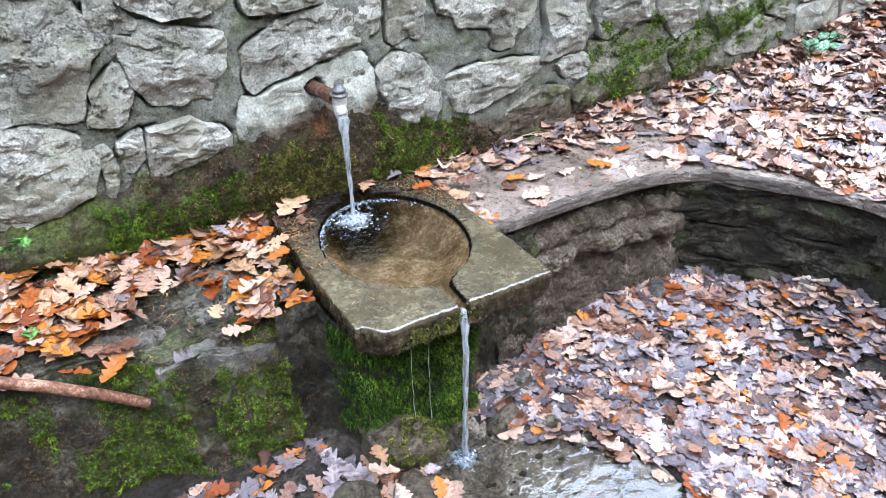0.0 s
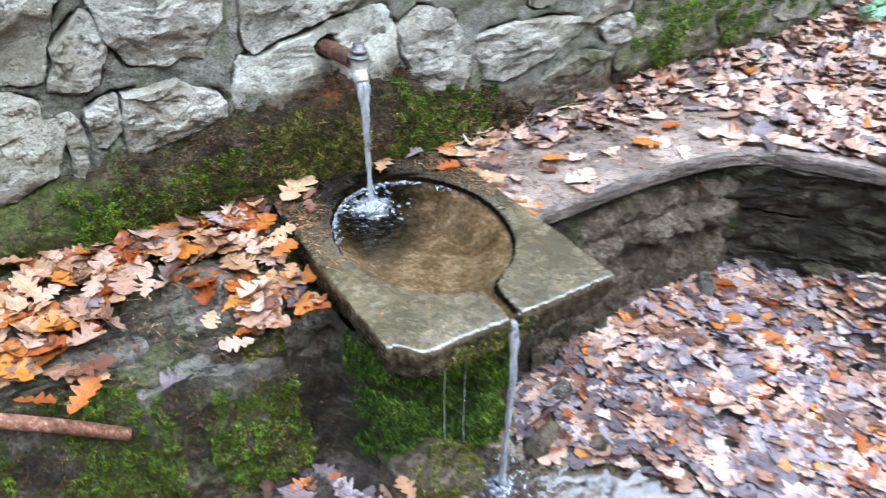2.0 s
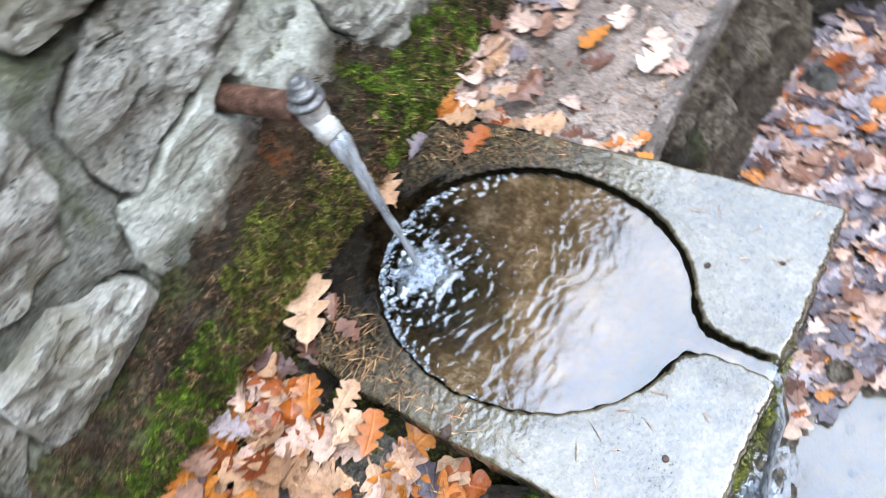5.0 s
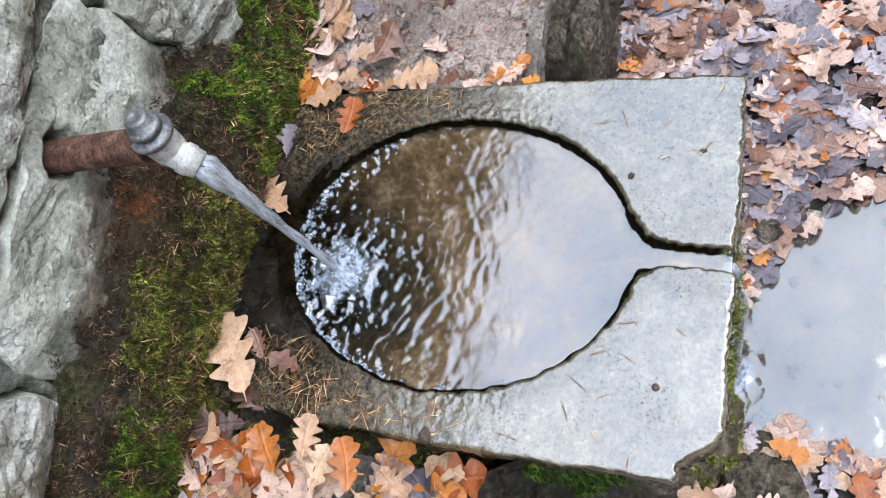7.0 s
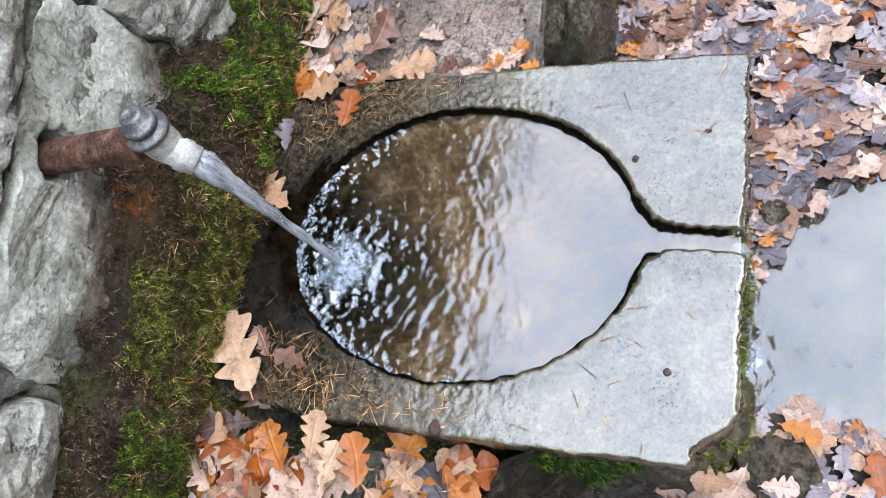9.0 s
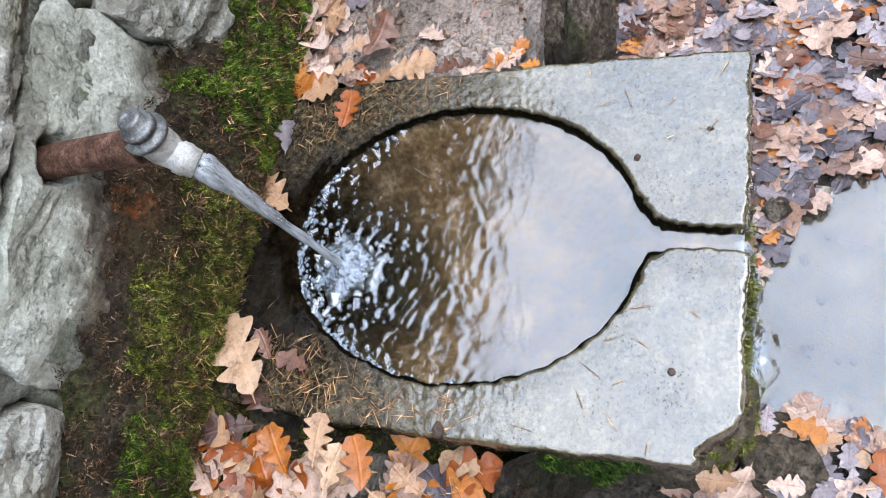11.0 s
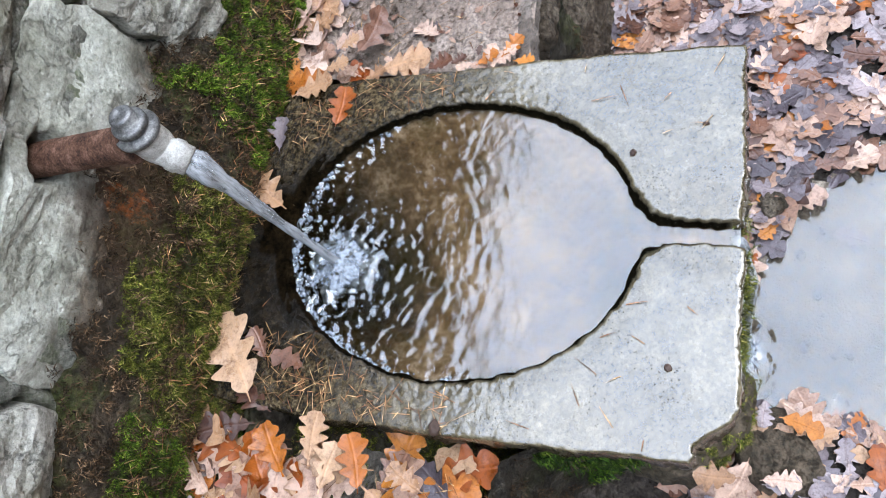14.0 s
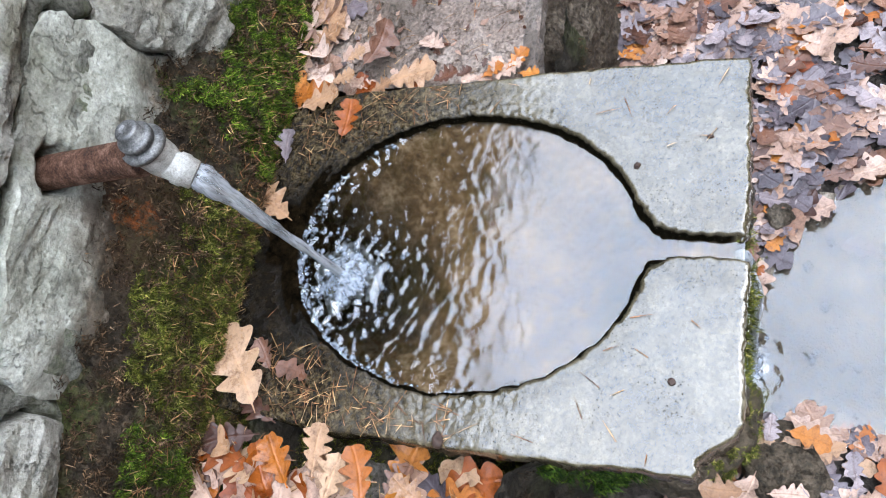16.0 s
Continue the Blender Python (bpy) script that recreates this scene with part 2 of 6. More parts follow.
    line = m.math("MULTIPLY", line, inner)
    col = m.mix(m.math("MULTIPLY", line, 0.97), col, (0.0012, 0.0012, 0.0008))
    dots = m.add("TexVoronoi", Scale=230.0)
    m.t.links.new(pos, dots.inputs["Vector"])
    pit = m.math("MULTIPLY", m.ramp(dots.outputs["Distance"], (0.10, 1.0), (0.26, 0.0)), m.ramp(m.noise(16, 5, 0.7), (0.45, 0.0), (0.56, 1.0)))
    pit = m.math("MULTIPLY", pit, m.math("SUBTRACT", 1.0, deep))
    col = m.mix(m.math("MULTIPLY", pit, 0.9), col, (0.03, 0.026, 0.018))
    from_jet = m.add("VectorMath")                      # washed, wet stone behind the jet; shade is coloured in with the wet
    from_jet.operation = "DISTANCE"
    m.t.links.new(pos, from_jet.inputs[0])
    from_jet.inputs[1].default_value = (-0.03, 0.555, 0.47)
    reach = m.math("ADD", from_jet.outputs["Value"], m.math("MULTIPLY", m.math("SUBTRACT", m.noise(13, 6, 0.65), 0.5), 0.16))
    wet_shade = m.ramp(reach, (0.09, 0.95), (0.22, 0.0))
    col = m.mix(wet_shade, col, m.ramp(fine, (0.40, (0.002, 0.0016, 0.001)), (0.66, (0.018, 0.012, 0.006))))
    h = m.math("ADD", m.noise(45, 8, 0.7), m.math("MULTIPLY", m.noise(260, 3, 0.7), 0.35))
    r = m.ramp(m.noise(30, 6, 0.65), (0.38, 0.10), (0.64, 0.34))
    r = m.mix(m.math("MAXIMUM", line, deep), r, (0.85, 0.85, 0.85))
    dry = m.math("MAXIMUM", m.math("MAXIMUM", line, deep), m.math("MAXIMUM", pit, m.math("MULTIPLY", wet_shade, 0.86)))
    dry = m.math("MAXIMUM", m.math("MAXIMUM", dry, m.math("MULTIPLY", rear, 0.72)), m.math("MULTIPLY", side, 0.95))
    film = m.math("MULTIPLY", m.ramp(m.noise(330, 3, 0.7), (0.34, 0.88), (0.46, 1.0)), m.ramp(m.noise(70, 6, 0.7), (0.34, 0.85), (0.50, 1.0)))   # the wet film breaks on the grain
    coat = m.math("MULTIPLY", m.math("SUBTRACT", 1.0, dry), film)
    h = m.math("ADD", h, m.math("MULTIPLY", m.noise(130, 5, 0.7), m.math("ADD", m.math("MULTIPLY", rear, 1.8), m.math("MULTIPLY", wet_shade, 1.6))))
    skin = m.bump(m.math("SUBTRACT", h, pit), 0.30, 0.006)
    skin = m.bump(grit, m.math("MULTIPLY", m.math("MAXIMUM", rear, wet_shade), m.math("MULTIPLY", m.math("SUBTRACT", 1.0, deep), 0.9)), 0.012, skin)
    wet = m.bump(m.math("SUBTRACT", h, pit), m.math("ADD", 0.07, m.math("MULTIPLY", m.math("MAXIMUM", rear, wet_shade), 0.5)), 0.006)     # the film lies smoother than the stone
    return m.principled(col, r, skin, Coat_Normal=wet, Coat_Weight=coat, Coat_Roughness=0.10, Coat_IOR=1.68, Specular_IOR_Level=m.math("MULTIPLY", coat, 0.5))


BASIN = basin_material()


def water_material(name, tint, ripple=0.0, scale=60.0, froth=0.0, ior=2.25, thread=190.0, body=0.0, tone=(0.50, 0.53, 0.56)):
    """Clear water: light passes, the surface mirrors by Fresnel; froth adds white streaks."""
    m = Nodes(name)
    normal = m.bump(m.noise(scale, 4, 0.6), ripple, 0.004) if ripple else None
    glass = m.add("BsdfTransparent", Color=(*tint, 1))
    gloss = m.add("BsdfGlossy", Roughness=0.02)
    fres = m.add("Fresnel", IOR=ior)
    if normal is not None:
        m.t.links.new(normal, gloss.inputs["Normal"])
        m.t.links.new(normal, fres.inputs["Normal"])
    mix = m.add("MixShader", Fac=fres.outputs[0])
    m.t.links.new(glass.outputs[0], mix.inputs[1])
    m.t.links.new(gloss.outputs[0], mix.inputs[2])
    last = mix
    if froth:
        white = m.add("BsdfDiffuse", Color=(*tone, 1))
        stretched = m.add("VectorMath")
        stretched.operation = "MULTIPLY"
        m.t.links.new(m.place(), stretched.inputs[0])
        stretched.inputs[1].default_value = (1.0, 1.0, 0.12)
        streak = m.ramp(m.noise(thread, 4, 0.65, stretched.outputs[0]), (0.58 - 0.28 * froth, body), (0.62, froth))
        last = m.add("MixShader", Fac=streak)
        m.t.links.new(mix.outputs[0], last.inputs[1])
        m.t.links.new(white.outputs[0], last.inputs[2])
    m.t.links.new(last.outputs[0], m.out.inputs["Surface"])
    return m.mat


WATER = water_material("basin_water", (0.93, 0.90, 0.82), 0.15, 90.0, ior=2.05)
POOL = water_material("puddle_water", (0.93, 0.92, 0.89), 1.0, 16.0, ior=1.95)
JET = water_material("falling_water", (0.93, 0.95, 0.95), 0.4, 90.0, 0.70, ior=1.40, body=0.28)
FROTH = water_material("frothing_water", (0.95, 0.97, 1.0), 0.6, 160.0, 0.88, ior=1.5, thread=120.0, tone=(0.33, 0.375, 0.43))


def metal_material(name, stops, rough, metallic, scale, bump):
    m = Nodes(name)
    col = m.ramp(m.math("ADD", m.math("MULTIPLY", m.noise(scale, 8, 0.7), 0.6), m.math("MULTIPLY", m.noise(scale * 6, 5, 0.7), 0.4)), *stops)
    return m.principled(col, rough, m.bump(m.noise(scale * 4, 8, 0.75), bump, 0.003), Metallic=metallic)


RUST = metal_material("rusty_iron", ((0.38, (0.018, 0.010, 0.008)), (0.5, (0.115, 0.056, 0.035)), (0.62, (0.27, 0.16, 0.115))), 0.75, 0.15, 75.0, 1.0)
ZINC = metal_material("galvanised_steel", ((0.38, (0.05, 0.05, 0.049)), (0.5, (0.15, 0.15, 0.147)), (0.62, (0.30, 0.30, 0.29))), 0.5, 0.6, 70.0, 0.25)
LIME = metal_material("lime_crusted_steel", ((0.36, (0.25, 0.24, 0.21)), (0.5, (0.48, 0.47, 0.43)), (0.64, (0.72, 0.71, 0.67))), 0.6, 0.3, 90.0, 0.6)


def leaf_material(name, stops, rough=0.5, per_island=False):
    """A dead leaf: its own tone, a paler midrib and side veins, blotches."""
    m = Nodes(name)
    rnd = m.add("NewGeometry").outputs["Random Per Island"] if per_island else m.add("ObjectInfo").outputs["Random"]
    col = m.ramp(rnd, *stops)
    uv = m.add("UVMap")
    sep = m.add("SeparateXYZ")
    m.t.links.new(uv.outputs[0], sep.inputs[0])
    side = m.math("ABSOLUTE", sep.outputs["X"])
    rib = m.ramp(side, (0.0, 1.0), (0.035, 0.0))
    along = m.math("SUBTRACT", sep.outputs["Y"], m.math("MULTIPLY", side, 0.75))
    vein = m.math("FRACT", m.math("MULTIPLY", along, 9.0))
    vein = m.math("MULTIPLY", m.ramp(vein, (0.0, 0.7), (0.08, 0.0), (0.92, 0.0), (1.0, 0.7)), 0.45)
    lines = m.math("MAXIMUM", rib, vein)
    blot = m.math("ADD", m.math("MULTIPLY", m.noise(55, 6, 0.7), 0.6), m.math("MULTIPLY", m.noise(230, 4, 0.7), 0.4))
    col = m.mix(0.75, col, m.ramp(blot, (0.36, (0.26, 0.19, 0.16)), (0.5, (0.92, 0.90, 0.88)), (0.66, (1.22, 1.16, 1.08))), "MULTIPLY")
    col = m.mix(m.math("MULTIPLY", lines, 0.26), col, m.mix(1.0, col, (1.5, 1.4, 1.25), "MULTIPLY"))
    h = m.math("ADD", m.math("MULTIPLY", lines, 0.5), m.noise(120, 5))
    return m.principled(col, m.ramp(m.noise(25, 4), (0.4, rough - 0.2), (0.6, rough + 0.15)), m.bump(h, 0.7, 0.002), Specular_IOR_Level=0.42)


LEAF_TONES = {
    "tan": ((0.0, (0.24, 0.13, 0.088)), (0.5, (0.38, 0.245, 0.18)), (1.0, (0.48, 0.335, 0.26))),
    # lighter copy of tan: sky glare on wet terrace leaves put into colour
    "pale": ((0.0, (0.30, 0.175, 0.13)), (0.5, (0.48, 0.335, 0.265)), (1.0, (0.59, 0.45, 0.375))),
    "dry": ((0.0, (0.27, 0.145, 0.075)), (0.5, (0.38, 0.225, 0.13)), (1.0, (0.47, 0.305, 0.19))),
    "orange": ((0.0, (0.17, 0.034, 0.006)), (0.5, (0.28, 0.076, 0.012)), (1.0, (0.44, 0.165, 0.026))),
    "brown": ((0.0, (0.055, 0.022, 0.014)), (0.5, (0.13, 0.058, 0.036)), (1.0, (0.22, 0.12, 0.082))),
    # wet grey leaves, with the sky's violet sheen tinted into the tone
    "grey": ((0.0, (0.06, 0.05, 0.058)), (0.4, (0.135, 0.11, 0.122)), (0.75, (0.23, 0.19, 0.198)), (1.0, (0.33, 0.275, 0.28))),
}
LEAF = {k: leaf_material(k + "_oak_leaf", v, 0.42) for k, v in LEAF_TONES.items()}
LITTER = {k: leaf_material(k + "_leaf_litter", v, 0.33 if k in ("grey", "brown", "tan") else 0.5, True) for k, v in LEAF_TONES.items()}


def tuft_material(name, *stops):
    m = Nodes(name)
    col = m.ramp(m.add("NewGeometry").outputs["Random Per Island"], *stops)
    col = m.mix(0.75, col, m.ramp(m.noise(22, 5, 0.65), (0.36, 0.16), (0.52, 0.9), (0.66, 1.6)), "MULTIPLY")
    col = m.mix(0.75, col, m.ramp(m.noise(130, 3, 0.6), (0.38, 0.28), (0.50, 1.05), (0.62, 2.0)), "MULTIPLY")
    return m.principled(col, 0.75, Specular_IOR_Level=0.2)


MOSS = tuft_material("green_moss", (0.0, (0.012, 0.026, 0.003)), (0.5, (0.066, 0.125, 0.010)), (0.88, (0.17, 0.25, 0.020)), (1.0, (0.33, 0.36, 0.065)))
# wet moss, a darker copy: the basin's shade is put into the green
WET_SHADE_MOSS = tuft_material("wet_shaded_moss", (0.0, (0.003, 0.010, 0.001)), (0.5, (0.028, 0.066, 0.006)), (0.9, (0.095, 0.165, 0.014)), (1.0, (0.20, 0.26, 0.03)))
OLIVE = tuft_material("olive_moss", (0.0, (0.020, 0.026, 0.004)), (0.5, (0.080, 0.094, 0.012)), (0.85, (0.19, 0.20, 0.03)), (1.0, (0.36, 0.27, 0.11)))
DEAD = tuft_material("dead_moss", (0.0, (0.012, 0.008, 0.004)), (0.5, (0.075, 0.045, 0.023)), (0.9, (0.16, 0.10, 0.055)), (1.0, (0.22, 0.15, 0.09)))
NEEDLE = tuft_material("dry_needles", (0.0, (0.14, 0.055, 0.022)), (0.5, (0.27, 0.135, 0.055)), (1.0, (0.44, 0.29, 0.14)))
GREEN = tuft_material("fresh_green_leaf", (0.0, (0.07, 0.19, 0.04)), (1.0, (0.14, 0.30, 0.08)))
IVY = tuft_material("ivy_green", (0.0, (0.10, 0.24, 0.12)), (1.0, (0.26, 0.42, 0.28)))


def wood_material(name, stops):
    m = Nodes(name)
    col = m.ramp(m.math("ADD", m.math("MULTIPLY", m.noise(20, 6), 0.5), m.math("MULTIPLY", m.noise(120, 6), 0.5)), *stops)
    return m.principled(col, 0.6, m.bump(m.noise(90, 6), 0.5, 0.003))


BRANCH = wood_material("bare_red_wood", ((0.36, (0.05, 0.022, 0.014)), (0.5, (0.20, 0.09, 0.055)), (0.62, (0.50, 0.32, 0.22))))
PALE_TWIG = wood_material("pale_bare_wood", ((0.35, (0.16, 0.11, 0.075)), (0.5, (0.34, 0.26, 0.19)), (0.65, (0.55, 0.46, 0.37))))
TWIG = wood_material("dark_twig", ((0.35, (0.025, 0.016, 0.013)), (0.65, (0.09, 0.055, 0.04))))

# ---- building helpers ----


def lump(x, y, z, scale, octaves=4):
    """Soft noise round 0, about -1 to 1."""
    return noise.fractal((x * scale, y * scale, z * scale), 0.9, 2.1, octaves)


def smooth(a, b, v):
    t = min(1.0, max(0.0, (v - a) / (b - a)))
    return t * t * (3 - 2 * t)


def table(v, *pairs):
    """Straight interpolation in a short table of (at, value)."""
    if v <= pairs[0][0]:
        return pairs[0][1]
    for (a, p), (b, q) in zip(pairs, pairs[1:]):
        if v <= b:
            return p + (q - p) * (v - a) / (b - a)
    return pairs[-1][1]


def shape(name, verts, faces, material, parent=None, label="", flat=False):
    """One mesh object, under a thing or a part if parent is given."""
    me = bpy.data.meshes.new(name)
    me.from_pydata([tuple(v) for v in verts], [], faces)
    me.polygons.foreach_set("use_smooth", [not flat] * len(me.polygons))
    me.materials.append(material)
    ob = new(name, me)
    if parent is not None:
        ob.parent = parent
    if label:
        tagged(ob, label)
    return ob


def part(name, bm, material, parent, label=""):
    me = bpy.data.meshes.new(name)
    bmesh.ops.recalc_face_normals(bm, faces=bm.faces)
    bm.to_mesh(me)
    bm.free()
    me.polygons.foreach_set("use_smooth", [True] * len(me.polygons))
    me.materials.append(material)
    ob = new(name, me)
    ob.parent = parent
    if label:
        tagged(ob, label)
    return ob


def sheet(us, vs, place):
    """Vertices and quads of a grid; place(u, v) gives each vertex."""
    verts = [place(u, v) for v in vs for u in us]
    n = len(us)
    faces = [(j * n + i, j * n + i + 1, (j + 1) * n + i + 1, (j + 1) * n + i) for j in range(len(vs) - 1) for i in range(n - 1)]
    return verts, faces


def steps(a, b, n):
    return [a + (b - a) * i / n for i in range(n + 1)]


def tube(points, radii, sides=12, wobble=0.0, caps=True):
    """A tube along points with a radius at each."""
    verts, faces = [], []
    pts = [Vector(p) for p in points]
    side = None
    for i, p in enumerate(pts):
        way = (pts[min(i + 1, len(pts) - 1)] - pts[max(i - 1, 0)]).normalized()
        if side is None:
            side = way.orthogonal().normalized()
        side = (side - way * side.dot(way)).normalized()
        up = way.cross(side)
        for k in range(sides):
            a = 2 * math.pi * k / sides
            r = radii[i] * (1 + wobble * lump(p.x + math.cos(a) * 0.05, p.y + math.sin(a) * 0.05, p.z, 30))
            verts.append(p + (side * math.cos(a) + up * math.sin(a)) * r)
    for i in range(len(pts) - 1):
        for k in range(sides):
            a, b = i * sides + k, i * sides + (k + 1) % sides
            faces.append((a, b, b + sides, a + sides))
    if caps:
        faces += [tuple(range(sides))[::-1], tuple(range((len(pts) - 1) * sides, len(pts) * sides))]
    return verts, faces


def stone(outline, onto, proud, seed, name, material, parent, sink=0.04, rings=12, around=72, rough=0.006, grow=1.08, slope=0.42, soft=1, broken=0.006):
    """A rough-hewn stone: a rounded outline in (s, z), faceted and uneven in front; onto(s, z, d) places a point d in front of the wall."""
    rnd = random.Random(seed)
    pts = [Vector(p) for p in outline]
    for _ in range(soft):                                  # round the corners
        pts = [q for a, b in zip(pts, pts[1:] + pts[:1]) for q in (a.lerp(b, 0.14), a.lerp(b, 0.86))]
    lengths = [(b - a).length for a, b in zip(pts, pts[1:] + pts[:1])]
    total, ring, at, i = sum(lengths), [], 0.0, 0
    for k in range(around):
        want = total * k / around
        while at + lengths[i] < want:
            at += lengths[i]
            i += 1
        p = pts[i].lerp(pts[(i + 1) % len(pts)], (want - at) / max(lengths[i], 1e-6))
        ring.append(p)
    mid = sum(ring, Vector((0, 0))) / around
    size = max((p - mid).length for p in ring)
    planes = [(rnd.uniform(0.8, 1.25) * proud, rnd.uniform(-slope, slope), rnd.uniform(-slope, slope)) for _ in range(7)]
    verts, faces = [], []
    scales = [(1.0, None), (1.0, 0.4), (0.995, 0.82), (0.975, 1.0)] + [(0.93 * (1 - j / rings), 1.0) for j in range(1, rings)]
    for s, face in scales:
        for p in ring:
            edge = 1 + 0.045 * lump(p.x + seed, p.y, 0.3, 20) * (s > 0.5) + 0.018 * lump(p.x, p.y, seed, 60) * (s > 0.85)
            q = mid + (p - mid) * s * edge * grow
            if face is None:
                d = -sink
            else:
                d = min(h + ax * (q.x - mid.x) + az * (q.y - mid.y) for h, ax, az in planes)
                d = max(d, 0.25 * proud)
                chip = lump(q.x * 0.8 + seed, q.y * 1.5, seed * 0.7, 10, 3) * 2.6      # ledges where layers broke away
                d += broken * (math.floor(chip) + smooth(0.35, 0.65, chip - math.floor(chip)))
                d = max(d, 0.2 * proud) * face
                d += rough * face * (lump(q.x + seed * 3, q.y, 0.0, 12, 5) + 0.55 * abs(lump(q.x, q.y + seed, 5.0, 30, 5)) + 0.18 * lump(q.x, q.y, seed, 90, 3))
            verts.append(onto(q.x, q.y, d))
    verts.append(onto(mid.x, mid.y, planes[0][0] * 0.9 + rough * lump(mid.x + seed * 3, mid.y, 0.0, 12, 5)))
    for j in range(len(scales) - 1):
        for k in range(around):
            a, b = j * around + k, j * around + (k + 1) % around
            faces.append((a, a + around, b + around, b))
    last = (len(scales) - 1) * around
    faces += [(last + k, len(verts) - 1, last + (k + 1) % around) for k in range(around)]
    ob = shape(name, verts, faces, material, parent)
    ob.data.set_sharp_from_angle(angle=radians(34))
    return ob


def rock(name, centre, size, seed, material, parent=None, sharp=0.25):
    """A loose rock: a broken, flattened boulder."""
    bm = bmesh.new()
    bmesh.ops.create_icosphere(bm, subdivisions=4, radius=1.0)
    rnd = random.Random(seed)
    cuts = [(Vector((rnd.gauss(0, 1), rnd.gauss(0, 1), rnd.gauss(0, 1))).normalized(), rnd.uniform(0.6, 0.9)) for _ in range(9)]
    for v in bm.verts:
        n = v.co.normalized()
        r = 1.0
        for way, d in cuts:
            k = n.dot(way)
            if k > 0:
                r = min(r, d / k)
        r += sharp * 0.5 * lump(n.x + seed, n.y, n.z, 1.6) + 0.05 * lump(n.x, n.y + seed, n.z, 7)
        v.co = Vector((n.x * r * size[0], n.y * r * size[1], n.z * r * size[2]))
    me = bpy.data.meshes.new(name)
    bm.to_mesh(me)
    bm.free()
    me.polygons.foreach_set("use_smooth", [True] * len(me.polygons))
    me.materials.append(material)
    ob = new(name, me)
    if parent is not None:
        ob.parent = parent
    ob.location = centre
    ob.rotation_euler = (rnd.uniform(-0.15, 0.15), rnd.uniform(-0.15, 0.15), rnd.uniform(0, 6.28))
    return ob


# ---- plan ----
WALL_Y = 0.672            # face of the mortar of the rubble wall
RIM = 0.49                # top of the basin
WATER_Z = 0.476
BENCH = 0.465             # top of the terrace


def edge_curve():
    """The terrace's front edge in plan: straight beside the basin, then round the hollow towards the viewer."""
    knots = [Vector(p) for p in ((0.10, 0.262), (0.26, 0.268), (0.54, 0.281), (0.735, 0.275), (0.85, 0.262), (0.935, 0.240), (1.005, 0.202), (1.055, 0.150), (1.106, 0.085), (1.176, -0.012), (1.236, -0.108), (1.266, -0.205), (1.28, -0.5), (1.30, -1.0), (1.32, -2.2))]
    out = []
    for i in range(1, len(knots) - 2):
        a, b, c, d = knots[i - 1 : i + 3]
        for k in range(10):
            t = k / 10
            out.append(0.5 * ((2 * b) + (c - a) * t + (2 * a - 5 * b + 4 * c - d) * t * t + (3 * b - a - 3 * c + d) * t ** 3))
    out.append(knots[-2])
    return out


EDGE = edge_curve()
EDGE_S = [0.0]
for p, q in zip(EDGE, EDGE[1:]):
    EDGE_S.append(EDGE_S[-1] + (q - p).length)


def on_edge(s):
    """Point and outward normal (towards the hollow) at the length s along the terrace's edge."""
    i = 0
    while i < len(EDGE) - 2 and EDGE_S[i + 1] < s:
        i += 1
    p, q = EDGE[i], EDGE[i + 1]
    way = (q - p).normalized()
    return p.lerp(q, (s - EDGE_S[i]) / (EDGE_S[i + 1] - EDGE_S[i])), Vector((way.y, -way.x))


def in_puddle(x, y):
    """Below 1 inside the puddle in front of the basin."""
    a = 0.27 + 0.05 * lump(x, y, 2.0, 5)
    return math.hypot((x - 0.15 + 0.25 * (y + 0.3)) / a, (y + 0.36) / 0.36)


def ground_z(x, y):
    z = 0.012 + 0.012 * lump(x, y, 0, 3) + 0.006 * lump(x, y, 4, 14)
    z += 0.075 * smooth(0.15, 0.75, x) * smooth(-0.35, 0.22, y)           # heaped against the retaining wall
    z += 0.12 * smooth(0.95, 1.28, x) * smooth(0.15, -0.15, y)
    z += 0.03 * smooth(-0.1, -0.5, x)
    k = in_puddle(x, y)
    z -= 0.035 * (1 - smooth(0.75, 1.1, k))
    trench = math.hypot((x - 0.0) / 0.10, (y - 0.0) / 0.11)
    z -= 0.03 * (1 - smooth(0.7, 1.2, trench))
    return z


def terrace_z(x, y):
    return BENCH - 0.004 + 0.17 * max(0.0, x - 1.55) + 0.004 * lump(x, y, 0, 5) + 0.0015 * lump(x, y, 3, 30) + (0.03 + 0.03 * smooth(0.7, 1.0, x)) * smooth(0.56, 0.67, y)


def spread(a, b, near0, near1, fine, grow=1.35):
    """Coordinates from a to b: fine between near0 and near1, wider and wider outside."""
    mid = steps(near0, near1, int((near1 - near0) / fine))
    step, v, right = fine, near1, []
    while v < b:
        step *= grow
        v = min(b, v + step)
        right.append(v)
    step, v, left = fine, near0, []
    while v > a:
        step *= grow
        v = max(a, v - step)
        left.append(v)
    return left[::-1] + mid + right


# ---- ground ----
verts, faces = sheet(spread(-60, 60, -1.3, 1.5, 0.02), spread(-60, 60, -1.0, 0.45, 0.02), lambda x, y: (x, y, ground_z(x, y)))
ground = tagged(shape("ground", verts, faces, EARTH), "dark wet leaf mould below the basin", "ground", kind="structure")

# ---- dark woods round the clearing ----


def woods_at(u, v):
    a = u * 2 * math.pi
    c, d = math.cos(a) * 3, math.sin(a) * 3
    high = 7.9 + 1.0 * lump(c, d, 0, 1.0) + 1.1 * lump(c, d, 4, 5) + 1.2 * lump(c, d, 6, 17) + 0.9 * lump(c, d, 8, 45)
    r = 10.0 - 1.6 * v
    return (math.cos(a) * r, math.sin(a) * r, -0.3 + high * v)


